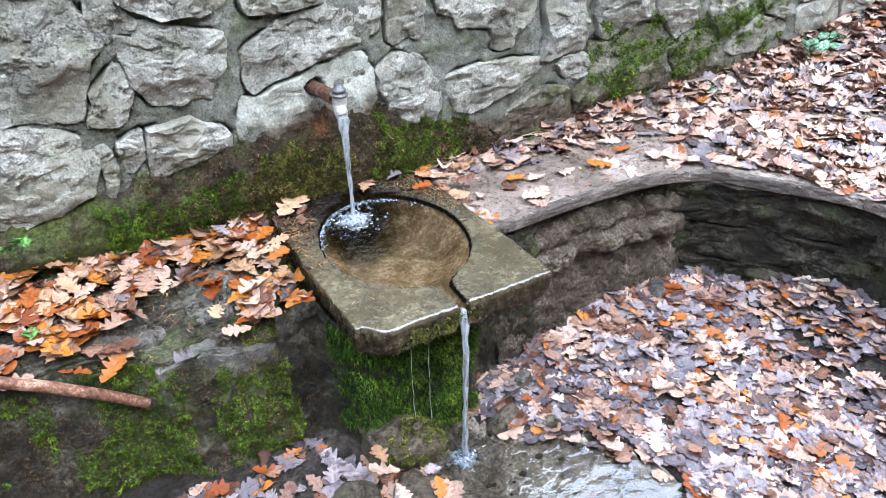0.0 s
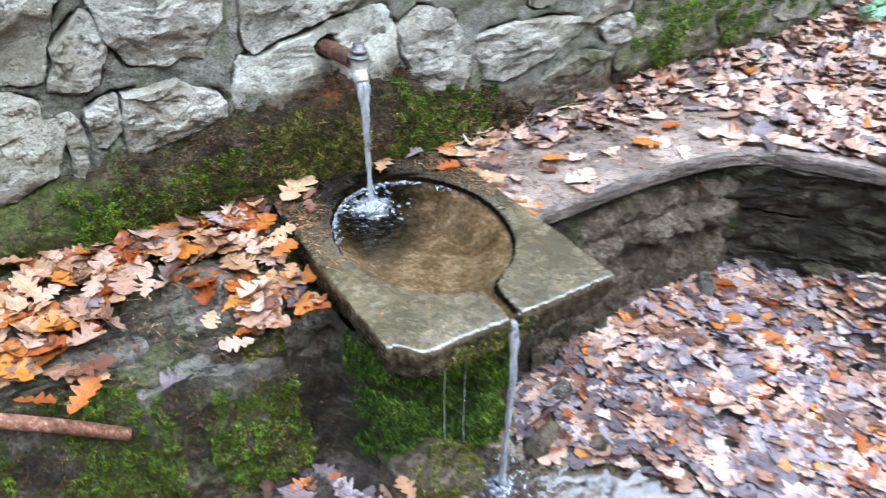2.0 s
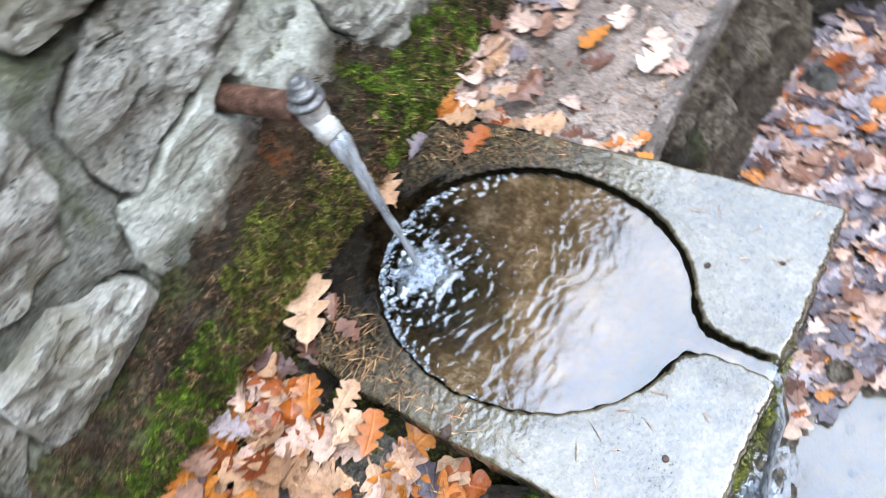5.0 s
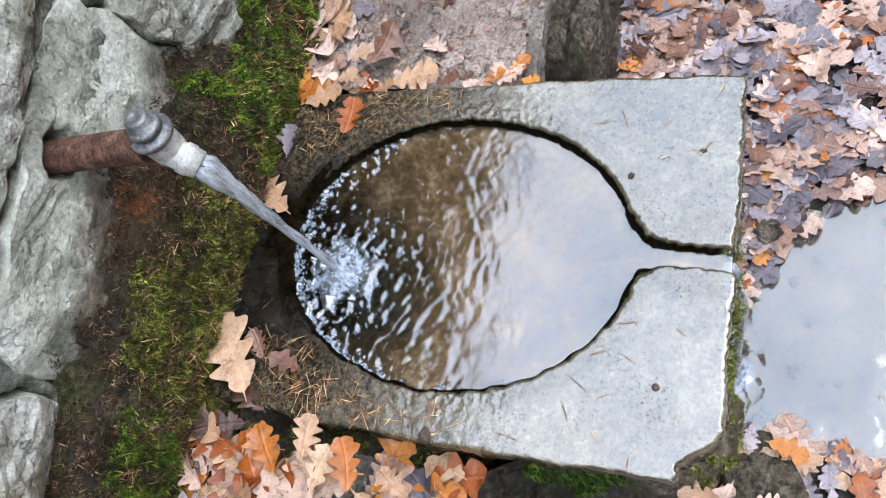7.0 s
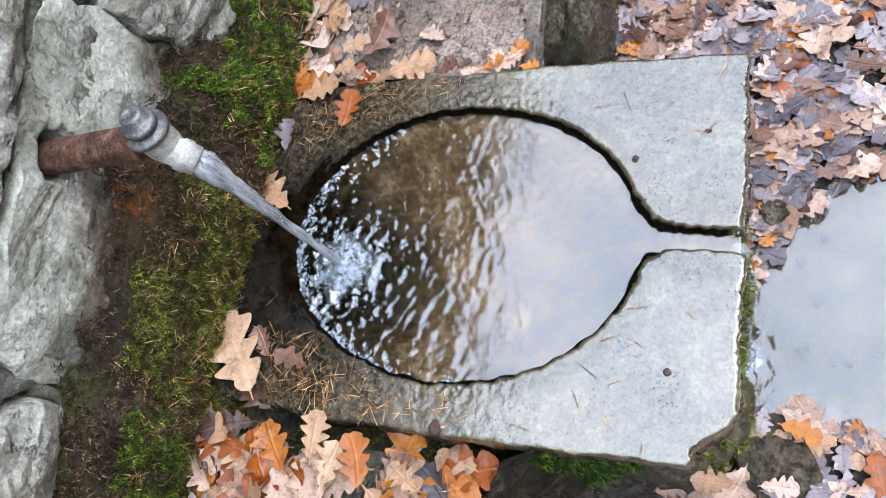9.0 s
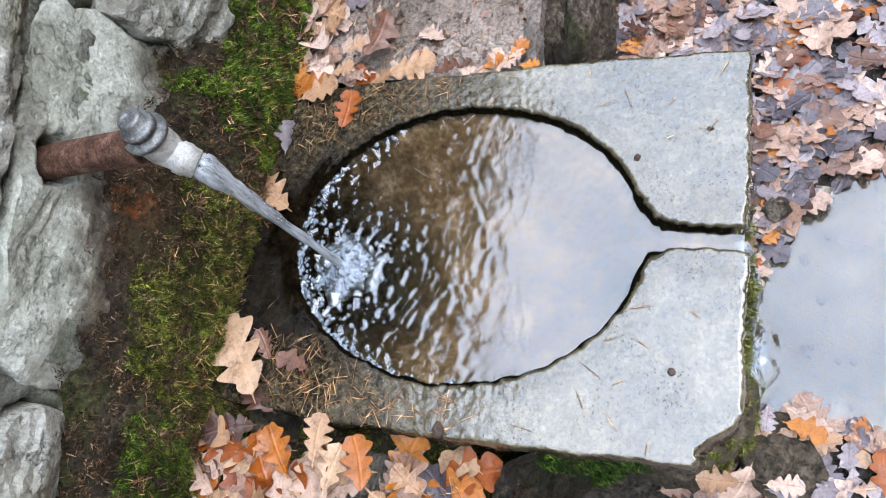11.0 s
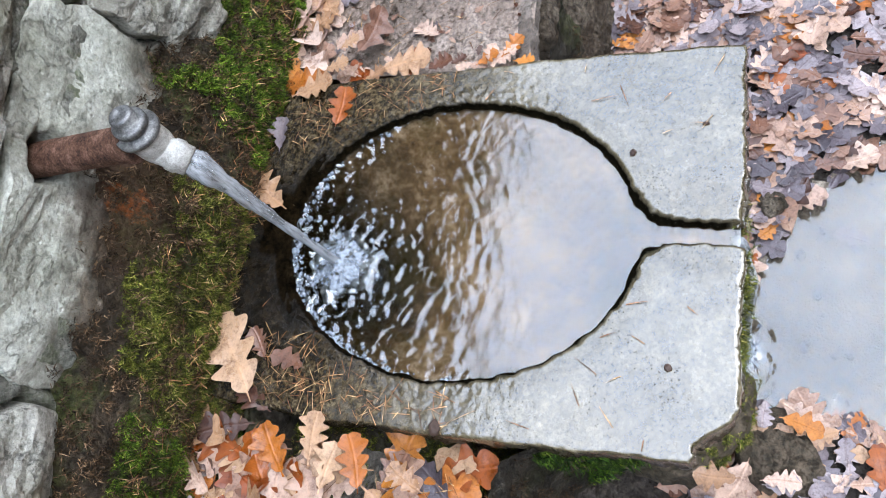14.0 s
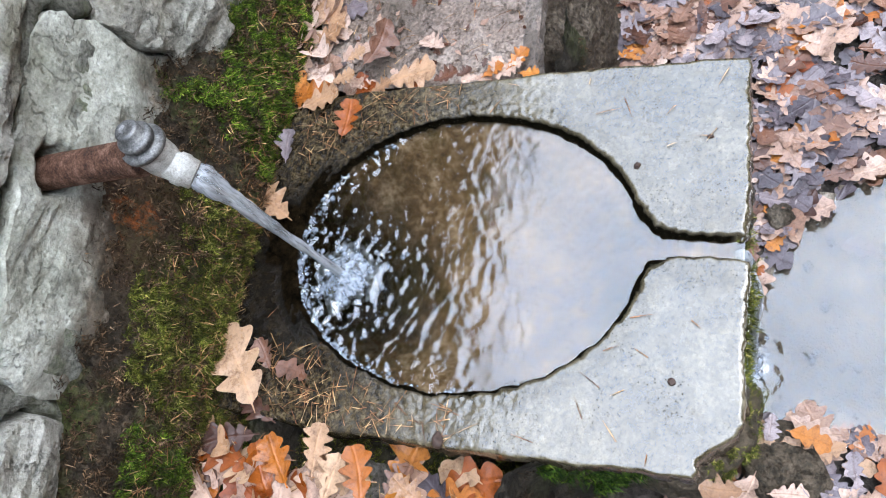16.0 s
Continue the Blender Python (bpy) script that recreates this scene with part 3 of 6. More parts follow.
verts, faces = sheet(steps(0, 1, 900), steps(0, 1, 16), woods_at)
tagged(shape("backdrop", verts, faces, WOODS), "dark autumn woods round the clearing", "woods", kind="structure")

verts, faces = sheet(steps(-0.35, 0.75, 70), steps(-0.95, 0.12, 70), lambda x, y: (x, y, ground_z(x, y) + 0.005 + 0.003 * lump(x, y, 8, 30)))
bed = [f for f in faces if sum(in_puddle(verts[i][0], verts[i][1]) < 1.0 or math.hypot(verts[i][0], verts[i][1]) < 0.12 for i in f) == 4]
used = sorted({i for f in bed for i in f})
slot = {i: k for k, i in enumerate(used)}
tagged(shape("puddle_bed", [verts[i] for i in used], [tuple(slot[i] for i in f) for f in bed], SAND), "brown gritty silt washed under the puddle", "silt", kind="structure")

ico = bmesh.new()
bmesh.ops.create_icosphere(ico, subdivisions=1, radius=1.0)
BALL_V, BALL_F = [v.co.copy() for v in ico.verts], [tuple(v.index for v in f.verts) for f in ico.faces]
ico.free()
verts, faces, grit_rnd = [], [], random.Random(19)
while len(faces) < 420 * len(BALL_F):
    x, y = grit_rnd.uniform(-0.15, 0.5), grit_rnd.uniform(-0.75, 0.06)
    if in_puddle(x, y) < 1.0 or math.hypot(x, y) < 0.13:
        r, k = 0.0015 + 0.009 * grit_rnd.random() ** 4, len(verts)
        verts += [(x + v.x * r * 1.3, y + v.y * r, ground_z(x, y) + 0.006 + v.z * r * 0.6) for v in BALL_V]
        faces += [tuple(i + k for i in f) for f in BALL_F]
tagged(shape("pebbles", verts, faces, DAMP_ROCK), "small dark pebbles on the puddle's silty bed", "pebbles", kind="stuff")

# ---- rubble wall ----
WALL_TOP = 1.5
wall = tagged(new("wall_back"), "grey rubble stone wall with recessed green-grey mortar", "wall", kind="structure")
verts, faces = sheet(steps(-4, 6, 40), steps(0, 1, 6), lambda x, v: (x, WALL_Y + 0.005 + 0.45 * v, WALL_TOP + 0.02 * lump(x, v, 0, 3)))
shape("coping", verts, faces, MORTAR, wall)
verts, faces = sheet(steps(-4, 6, 20), steps(-0.1, WALL_TOP, 6), lambda x, z: (x, WALL_Y + 0.45, z))
shape("wall_rear", verts, faces, MORTAR, wall)


def on_wall(s, z, d):
    return (s, WALL_Y - d, z)


WALL_V, WALL_F, OUTLINES = [], [], []
PIPE_AT = (-0.050, 0.794)      # the pipe comes out of the wall here


def wall_stone(seed, proud, *outline, material=ROCK, **more):
    if seed < 100:
        more = {"rings": 22, "around": 128, "soft": 0, "grow": 1.035, "rough": 0.0042, "slope": 0.24, "broken": 0.0065, **more}
    else:
        more = {"rings": 5, "around": 36, **more}
    ob = stone(outline, on_wall, proud, seed, "stone", material, wall, **more)
    if seed < 100:
        OUTLINES.append([Vector(p) for p in outline])
    if seed == 9:                                         # the hole that the pipe sits in
        for v in ob.data.vertices:
            r = math.hypot(v.co.x - PIPE_AT[0] - 0.002, v.co.z - PIPE_AT[1] - 0.003) + 0.004 * lump(v.co.x, 0, v.co.z, 60)
            v.co.y += 0.05 * smooth(0.028, 0.021, r)
    k = len(WALL_V)
    WALL_V.extend(v.co.copy() for v in ob.data.vertices)
    WALL_F.extend(tuple(i + k for i in f.vertices) for f in ob.data.polygons)
    return ob


# the stones round the pipe
wall_stone(1, 0.034, (-0.759, 1.194), (-0.560, 1.147), (-0.574, 1.090), (-0.556, 1.058), (-0.528, 1.003), (-0.540, 0.982), (-0.568, 0.965), (-0.593, 0.904), (-0.606, 0.866), (-0.616, 0.835), (-0.673, 0.839), (-0.726, 0.856), (-0.783, 0.855), (-0.865, 0.871))
wall_stone(26, 0.012, (-0.546, 1.131), (-0.490, 1.124), (-0.490, 1.078), (-0.448, 1.035), (-0.463, 1.008), (-0.499, 1.014), (-0.522, 0.995), (-0.553, 1.060))
wall_stone(6, 0.038, (-0.481, 1.125), (-0.219, 1.091), (-0.254, 1.042), (-0.291, 1.026), (-0.311, 1.023), (-0.342, 1.032), (-0.380, 1.034), (-0.406, 1.032), (-0.428, 1.045), (-0.465, 1.067), (-0.484, 1.080))
wall_stone(5, 0.036, (-0.506, 1.011), (-0.466, 0.997), (-0.455, 1.033), (-0.428, 1.032), (-0.372, 1.010), (-0.265, 0.979), (-0.270, 0.897), (-0.312, 0.850), (-0.321, 0.827), (-0.368, 0.833), (-0.390, 0.826), (-0.462, 0.835), (-0.490, 0.884), (-0.500, 0.913), (-0.501, 0.951), (-0.508, 0.981))
wall_stone(4, 0.028, (-0.524, 0.947), (-0.509, 0.940), (-0.499, 0.903), (-0.494, 0.873), (-0.504, 0.850), (-0.525, 0.812), (-0.552, 0.805), (-0.611, 0.810), (-0.608, 0.831), (-0.588, 0.861), (-0.591, 0.889), (-0.559, 0.912))
wall_stone(2, 0.040, (-0.876, 0.870), (-0.727, 0.836), (-0.679, 0.817), (-0.636, 0.789), (-0.638, 0.755), (-0.617, 0.754), (-0.611, 0.726), (-0.626, 0.684), (-0.643, 0.650), (-0.679, 0.634), (-0.722, 0.619), (-0.768, 0.610), (-0.808, 0.599), (-0.958, 0.625))
wall_stone(3, 0.020, (-0.610, 0.759), (-0.587, 0.763), (-0.574, 0.738), (-0.569, 0.694), (-0.580, 0.650), (-0.596, 0.620), (-0.615, 0.625), (-0.606, 0.673), (-0.608, 0.705))
wall_stone(27, 0.024, (-0.561, 0.760), (-0.527, 0.775), (-0.498, 0.778), (-0.499, 0.746), (-0.502, 0.708), (-0.519, 0.694), (-0.539, 0.675), (-0.556, 0.679), (-0.556, 0.704), (-0.564, 0.739))
wall_stone(10, 0.032, (-0.487, 0.778), (-0.433, 0.781), (-0.377, 0.783), (-0.346, 0.761), (-0.300, 0.741), (-0.287, 0.719), (-0.293, 0.686), (-0.318, 0.679), (-0.371, 0.669), (-0.423, 0.658), (-0.469, 0.645), (-0.495, 0.654), (-0.500, 0.686))
wall_stone(7, 0.034, (-0.206, 1.089), (-0.000, 1.076), (-0.007, 1.016), (-0.083, 1.009), (-0.156, 1.006), (-0.197, 1.010), (-0.211, 1.027))
wall_stone(8, 0.019, (-0.228, 0.923), (-0.203, 0.942), (-0.164, 0.964), (-0.132, 0.986), (-0.099, 0.995), (-0.024, 1.023), (0.026, 1.060), (0.165, 1.041), (0.157, 0.941), (0.149, 0.909), (0.106, 0.897), (0.056, 0.884), (0.006, 0.870), (-0.050, 0.866), (-0.090, 0.849), (-0.154, 0.833), (-0.214, 0.812), (-0.226, 0.824), (-0.230, 0.862), slope=0.07, grow=1.0)
wall_stone(9, 0.016, (-0.247, 0.794), (-0.233, 0.807), (-0.211, 0.797), (-0.151, 0.817), (-0.084, 0.831), (-0.044, 0.850), (0.014, 0.854), (0.069, 0.869), (0.102, 0.860), (0.105, 0.831), (0.127, 0.811), (0.121, 0.772), (0.139, 0.732), (0.155, 0.698), (0.141, 0.658), (0.104, 0.533), (-0.103, 0.569), (-0.265, 0.613), (-0.259, 0.694), (-0.258, 0.749), material=PALE_ROCK, slope=0.05, broken=0.003, rings=44)
wall_stone(11, 0.032, (0.179, 1.038), (0.294, 1.023), (0.294, 0.964), (0.283, 0.943), (0.285, 0.891), (0.263, 0.876), (0.237, 0.887), (0.214, 0.876), (0.196, 0.869), (0.176, 0.883), (0.175, 0.921))
wall_stone(12, 0.032, (0.139, 0.772), (0.134, 0.804), (0.174, 0.836), (0.189, 0.848), (0.268, 0.830), (0.308, 0.780), (0.338, 0.732), (0.338, 0.662), (0.324, 0.626), (0.308, 0.606), (0.214, 0.628), (0.151, 0.677), (0.167, 0.708), (0.144, 0.741))
wall_stone(13, 0.036, (0.345, 0.735), (0.370, 0.747), (0.428, 0.762), (0.507, 0.764), (0.610, 0.754), (0.703, 0.744), (0.715, 0.718), (0.657, 0.686), (0.583, 0.654), (0.521, 0.644), (0.480, 0.621), (0.449, 0.615), (0.393, 0.631), (0.379, 0.661), (0.364, 0.700))
wall_stone(14, 0.020, (0.506, 0.576), (0.551, 0.568), (0.586, 0.591), (0.710, 0.646), (0.810, 0.628), (0.833, 0.586), (0.837, 0.499), (0.699, 0.490), (0.587, 0.477), (0.546, 0.517), material=GREEN_ROCK)
wall_stone(15, 0.032, (0.310, 1.021), (0.669, 0.990), (0.670, 0.896), (0.653, 0.870), (0.597, 0.837), (0.589, 0.797), (0.538, 0.794), (0.511, 0.809), (0.502, 0.872), (0.467, 0.875), (0.400, 0.885), (0.384, 0.916), (0.345, 0.933))
wall_stone(16, 0.038, (0.702, 0.986), (0.854, 0.967), (0.859, 0.865), (0.875, 0.774), (0.862, 0.745), (0.783, 0.741), (0.718, 0.735), (0.691, 0.739), (0.702, 0.768), (0.715, 0.818), (0.700, 0.905))
wall_stone(17, 0.036, (0.904, 0.960), (1.130, 0.932), (1.162, 0.805), (1.081, 0.797), (1.036, 0.778), (0.967, 0.756), (0.931, 0.779), (0.911, 0.839))
wall_stone(18, 0.026, (0.763, 0.708), (0.790, 0.730), (0.872, 0.730), (0.886, 0.696), (0.882, 0.664), (0.844, 0.649), (0.812, 0.646), (0.779, 0.679))
wall_stone(19, 0.022, (0.894, 0.755), (0.976, 0.741), (1.047, 0.757), (1.143, 0.774), (1.188, 0.753), (1.213, 0.675), (1.251, 0.566), (1.185, 0.548), (1.028, 0.560), (0.864, 0.528), (0.850, 0.612), (0.900, 0.635), material=GREEN_ROCK)
wall_stone(20, 0.034, (1.181, 0.925), (1.347, 0.904), (1.367, 0.769), (1.361, 0.735), (1.316, 0.723), (1.278, 0.709), (1.235, 0.751), (1.180, 0.807), (1.163, 0.856))
wall_stone(21, 0.026, (1.259, 0.676), (1.324, 0.708), (1.390, 0.717), (1.450, 0.712), (1.523, 0.621), (1.522, 0.568), (1.427, 0.564), (1.322, 0.557), (1.280, 0.623), material=GREEN_ROCK)
wall_stone(22, 0.030, (1.407, 0.896), (1.591, 0.872), (1.612, 0.711), (1.533, 0.670), (1.481, 0.711), (1.418, 0.780))
wall_stone(23, 0.022, (1.585, 0.660), (1.657, 0.698), (1.694, 0.724), (1.862, 0.668), (1.854, 0.646), (1.752, 0.591), (1.605, 0.589), (1.553, 0.615))
wall_stone(24, 0.028, (1.635, 0.866), (1.810, 0.844), (1.889, 0.714), (1.860, 0.680), (1.734, 0.729))



def joint(x, z):
    """How near the point lies to a stone's edge: 1 on it, 0 from 16 mm on."""
    p, best = Vector((x, z)), 0.016
    for line in OUTLINES:
        for a, b in zip(line, line[1:] + line[:1]):
            ab = b - a
            t = min(1.0, max(0.0, (p - a).dot(ab) / max(ab.length_squared, 1e-9)))
            best = min(best, (a + ab * t - p).length)
    return 1 - best / 0.016


def mortar_at(x, z):
    """Mortar, struck off unevenly and shrunk back from the stones in places."""
    d = -0.002 + 0.012 * lump(x, 0, z, 7) + 0.0055 * lump(x, 1, z, 40)
    near = joint(x, z) if -0.95 < x < 1.95 and 0.5 < z < 1.14 else 0.0
    d += 0.040 * smooth(0.4, 0.85, near) * smooth(-0.10, 0.20, lump(x, 4, z, 9))
    if math.hypot(x - PIPE_AT[0], z - PIPE_AT[1]) < 0.04:
        d = 0.05
    return (x, WALL_Y + d, z)


verts, faces = sheet(spread(-4, 6, -0.95, 1.95, 0.0075), steps(-0.1, WALL_TOP, 210), mortar_at)
shape("mortar", verts, faces, MORTAR, wall, "grey-green mortar")

# the courses above and beyond them
course = random.Random(5)
for row in range(4):
    z0 = 1.13 + row * 0.095
    s = -3.2
    while s < 4.6:
        wide = course.uniform(0.12, 0.26)
        j = [course.uniform(-0.018, 0.018) for _ in range(8)]
        wall_stone(100 + int(s * 40) + row * 7, course.uniform(0.02, 0.04), (s + j[0], z0 + j[1]), (s + wide + j[2], z0 + j[3]), (s + wide + j[4], z0 + 0.075 + j[5]), (s + wide / 2, z0 + 0.085 + j[0]), (s + j[6], z0 + 0.075 + j[7]))
        s += wide + 0.022
for row in range(4):
    for s0, s1 in ((-3.2, -0.98), (1.93, 4.6)):
        s = s0
        z0 = 0.62 + row * 0.128
        while s < s1 - 0.1:
            wide = min(course.uniform(0.15, 0.3), s1 - s)
            j = [course.uniform(-0.02, 0.02) for _ in range(8)]
            wall_stone(300 + int(s * 40) + row * 7, course.uniform(0.02, 0.04), (s + j[0], z0 + j[1]), (s + wide + j[2] - 0.02, z0 + j[3]), (s + wide + j[4] - 0.02, z0 + 0.10 + j[5]), (s + j[6], z0 + 0.10 + j[7]))
            s += wide

# ---- earth bank at the wall's foot, and the ledge beside the basin ----


def bank_top(x):
    return table(x, (-1.6, 0.60), (-0.9, 0.60), (-0.81, 0.61), (-0.66, 0.655), (-0.58, 0.64), (-0.52, 0.66), (-0.4, 0.655), (-0.3, 0.685), (-0.2, 0.715), (-0.06, 0.745), (0.03, 0.73), (0.15, 0.70), (0.35, 0.65), (0.52, 0.54), (0.85, 0.49), (1.4, 0.48), (2.5, 0.62))


def bank_at(x, v):
    """v runs from the ledge (0) up to the wall (1)."""
    top = bank_top(x) + 0.022 * lump(x, 0, 3, 16)
    y = table(v, (0.0, 0.600), (0.35, 0.633), (0.7, 0.652), (1.0, 0.684))
    z = table(v, (0.0, 0.43), (0.35, 0.49), (1.0, top))
    y -= 0.030 * smooth(-0.95, -0.80, x) * (1 - smooth(0.15, 0.35, x)) * smooth(0.3, 0.6, v) * (1 - 0.45 * smooth(0.85, 1.0, v))
    n = 0.010 * lump(x, v * 0.25, 0, 11) + 0.006 * lump(x, v * 0.3, 7, 34)
    return Vector((x, y - n + 0.004, z + 0.6 * n))


verts, faces = sheet(steps(-1.9, 2.3, 420), steps(0, 1, 30), bank_at)
tagged(shape("bank", verts, faces, BANK), "damp earth bank with moss at the foot of the wall", "bank", kind="structure")


def ledge_at(x, v):
    """v: 0 at the foot of the ledge's front, 1 where its top meets the bank."""
    y = table(v, (0.0, 0.215), (0.2, 0.225), (0.38, 0.236), (0.44, 0.252), (0.5, 0.28), (0.75, 0.45), (1.0, 0.60))
    z = table(v, (0.0, -0.03), (0.2, 0.16), (0.38, 0.325), (0.44, 0.362), (0.5, 0.378), (0.75, 0.412), (1.0, 0.452))
    left = smooth(-0.62, -0.78, x) * smooth(0.2, 0.45, v)
    z += 0.035 * left
    right = smooth(-0.36, -0.29, x)                       # falls back beside the basin
    y += 0.05 * right * (1 - smooth(0.6, 1.0, v))
    y += 0.055 * smooth(-0.58, -0.68, x) * (1 - smooth(0.45, 0.6, v))
    n = 0.018 * lump(x, v, 0, 6) + 0.013 * lump(x, v * 1.1, 3, 20) + 0.006 * lump(x, v * 1.1, 9, 62)
    return Vector((x, y - n, z + 0.5 * n * smooth(0.3, 0.5, v)))


verts, faces = sheet(steps(-1.9, -0.16, 190), steps(0, 1, 90), ledge_at)
tagged(shape("ledge", verts, faces, LEDGE_EARTH), "dark damp stone ledge with mossy front and leaf-strewn top", "ledge", kind="structure")

# worn flat stones set in the ledge
def flat_slab(name, seed, z, thick, tilt, *outline, material=LEDGE_ROCK, label="", category="stone", group=""):
    def flat(s, t, d):
        return (s, t, z - thick + d + tilt * (t - 0.3))
    ob = stone(outline, flat, thick, seed, name, material, None, sink=thick, rough=0.006)
    return tagged(ob, label, category, group)


flat_slab("ledge_stone", 31, 0.404, 0.12, 0.10, (-0.64, 0.262), (-0.48, 0.236), (-0.365, 0.25), (-0.36, 0.33), (-0.44, 0.37), (-0.60, 0.36), label="worn grey stone at the front of the leafy ledge", group="ledge stones")
flat_slab("ledge_stone", 32, 0.438, 0.06, 0.12, (-0.52, 0.36), (-0.34, 0.345), (-0.28, 0.37), (-0.27, 0.46), (-0.38, 0.52), (-0.52, 0.50), label="flat worn stone on the ledge, half under leaves", group="ledge stones")
flat_slab("ledge_stone", 33, 0.446, 0.07, 0.05, (-0.86, 0.345), (-0.70, 0.335), (-0.60, 0.355), (-0.60, 0.42), (-0.72, 0.47), (-0.88, 0.44), label="flat brown ledge stone beneath fallen leaves", group="ledge stones")

# ---- masonry under the basin ----


def under_at(x, v):
    push = smooth(-0.27, -0.17, x) * (1 - smooth(0.10, 0.22, x))
    y = 0.245 - 0.135 * push + 0.03 * v * push - 0.02 * (1 - v)
    n = 0.020 * lump(x, v * 0.4, 0, 9) + 0.012 * lump(x, v * 0.4, 5, 28) + 0.005 * lump(x, v * 0.4, 8, 75)
    top = 0.385 + 0.055 * smooth(0.225, 0.26, abs(x))
    return Vector((x, y - n, -0.05 + (top + 0.05) * v))


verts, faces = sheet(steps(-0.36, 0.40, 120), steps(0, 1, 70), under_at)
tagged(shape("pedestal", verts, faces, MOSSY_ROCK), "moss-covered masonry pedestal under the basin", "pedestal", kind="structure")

# ---- terrace, its kerb and the retaining wall round the hollow ----
far = []
for s in EDGE_S:
    p, n = on_edge(s)
    far.append(Vector((p.x + 0.2 * s, 0.68)) if s < 0.62 else None)
bend = [i for i, f in enumerate(far) if f is None]
for i in bend:
    t = (EDGE_S[i] - EDGE_S[bend[0]]) / (EDGE_S[-1] - EDGE_S[bend[0]])
    far[i] = Vector((1.0 + 5.0 * min(1, t * 2.2), 0.68)) if t < 0.4545 else Vector((6.0, 0.68 - 3.0 * (t - 0.4545) / 0.5455))


def terrace_at(i, v):
    p = EDGE[i].lerp(far[i], v)
    return (p.x, p.y, terrace_z(p.x, p.y))


verts, faces = sheet(list(range(len(EDGE))), [k ** 1.8 for k in steps(0, 1, 60)], terrace_at)
tagged(shape("terrace", verts, faces, CONCRETE), "wet brown concrete terrace beside the basin", "terrace", kind="structure")


def kerb_at(s, v):
    p, n = on_edge(s)
    out = table(v, (0.0, -0.030), (0.15, -0.020), (0.36, -0.004), (0.44, 0.0), (0.52, 0.002), (0.92, 0.0), (1.0, -0.03))
    up = table(v, (0.0, -0.012), (0.15, -0.001), (0.36, 0.0), (0.44, -0.001), (0.52, -0.006), (0.92, -0.037), (1.0, -0.042))
    rough = 0.006 * lump(s, v * 0.12, 0, 14) + 0.005 * lump(s, v * 0.35, 3, 45)
    q = p + n * (out + rough)
    return (q.x, q.y, BENCH + up + rough * 0.8)


verts, faces = sheet(steps(0.0, EDGE_S[-1], 330), steps(0, 1, 22), kerb_at)
tagged(shape("kerb", verts, faces, KERB), "worn pale concrete kerb round the sunken hollow", "kerb", kind="structure")


def on_hollow(s, z, d):
    p, n = on_edge(max(0.0, s))
    batter = 0.05 * (1 - z / 0.42) * (1 - smooth(0.55, 0.8, s))
    q = p + n * (d - 0.035 + batter)
    return (q.x, q.y, z)


hollow = tagged(new("wall_hollow"), "dark damp stone retaining wall under the terrace kerb", "wall", kind="structure")
verts, faces = sheet(steps(0.0, EDGE_S[-1], 260), steps(-0.08, 0.43, 34), lambda s, z: on_hollow(s, z, 0.008 * lump(s, 0, z, 9) + 0.004 * lump(s, 2, z, 35)))
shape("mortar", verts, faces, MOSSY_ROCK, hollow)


def earth_face(s, z):
    """Crumbling face beside the basin: a dark slot under the kerb, a ledge of broken stone, then gritty earth."""
    k = z + 0.035 * lump(s, 0, 0, 4) + 0.012 * lump(s, 3, 0, 15)
    d = table(k, (-0.08, 0.055), (0.08, 0.045), (0.18, 0.034), (0.235, 0.018), (0.262, 0.048), (0.300, 0.052), (0.318, 0.022), (0.345, 0.030), (0.365, 0.022), (0.385, -0.018), (0.43, -0.020))
    d += 0.014 * lump(s, 0, z, 8) + 0.010 * lump(s, 2, z, 24) + 0.005 * lump(s, 5, z, 65)
    return on_hollow(s, z, d * smooth(0.76, 0.66, s))


verts, faces = sheet(steps(0.0, 0.76, 190), steps(-0.08, 0.425, 120), earth_face)
shape("earth_face", verts, faces, GRAVEL, hollow, "crumbling gritty earth and broken stone")
course = random.Random(11)
for z0, z1, s, end in ((0.285, 0.42, 0.66, 2.4), (0.15, 0.275, 0.67, 2.4), (-0.02, 0.14, 0.66, 2.4)):
    while s < end:
        wide = course.uniform(0.22, 0.50)
        j = [course.uniform(-0.014, 0.014) for _ in range(8)]
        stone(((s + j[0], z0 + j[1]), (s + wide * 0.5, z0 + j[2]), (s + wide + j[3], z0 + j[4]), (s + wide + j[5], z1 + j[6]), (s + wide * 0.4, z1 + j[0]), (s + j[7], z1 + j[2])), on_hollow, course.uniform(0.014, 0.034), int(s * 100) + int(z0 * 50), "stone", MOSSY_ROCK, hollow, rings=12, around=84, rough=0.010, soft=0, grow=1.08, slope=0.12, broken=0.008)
        s += wide + 0.008

# ---- the basin ----
basin = tagged(new("stone_basin"), "wet algae-stained sandstone basin with a round bowl and spout channel", "basin")
basin.location = (0.0, 0.3, 0.40)


def bowl_distance(x, y):
    """Signed distance, about, to the bowl with its outlet: below 0 inside."""
    k = math.hypot((x - 0.004) / 0.188, (y - 0.335) / 0.234)
    oval = (k - 1) * 0.19
    chan = abs(x - 0.011 - 0.03 * y) - 0.0125
    chan = max(chan, y - 0.2)
    h = max(0.0, 0.042 - abs(oval - chan)) / 0.042
    return min(oval, chan) - h * h * 0.0105


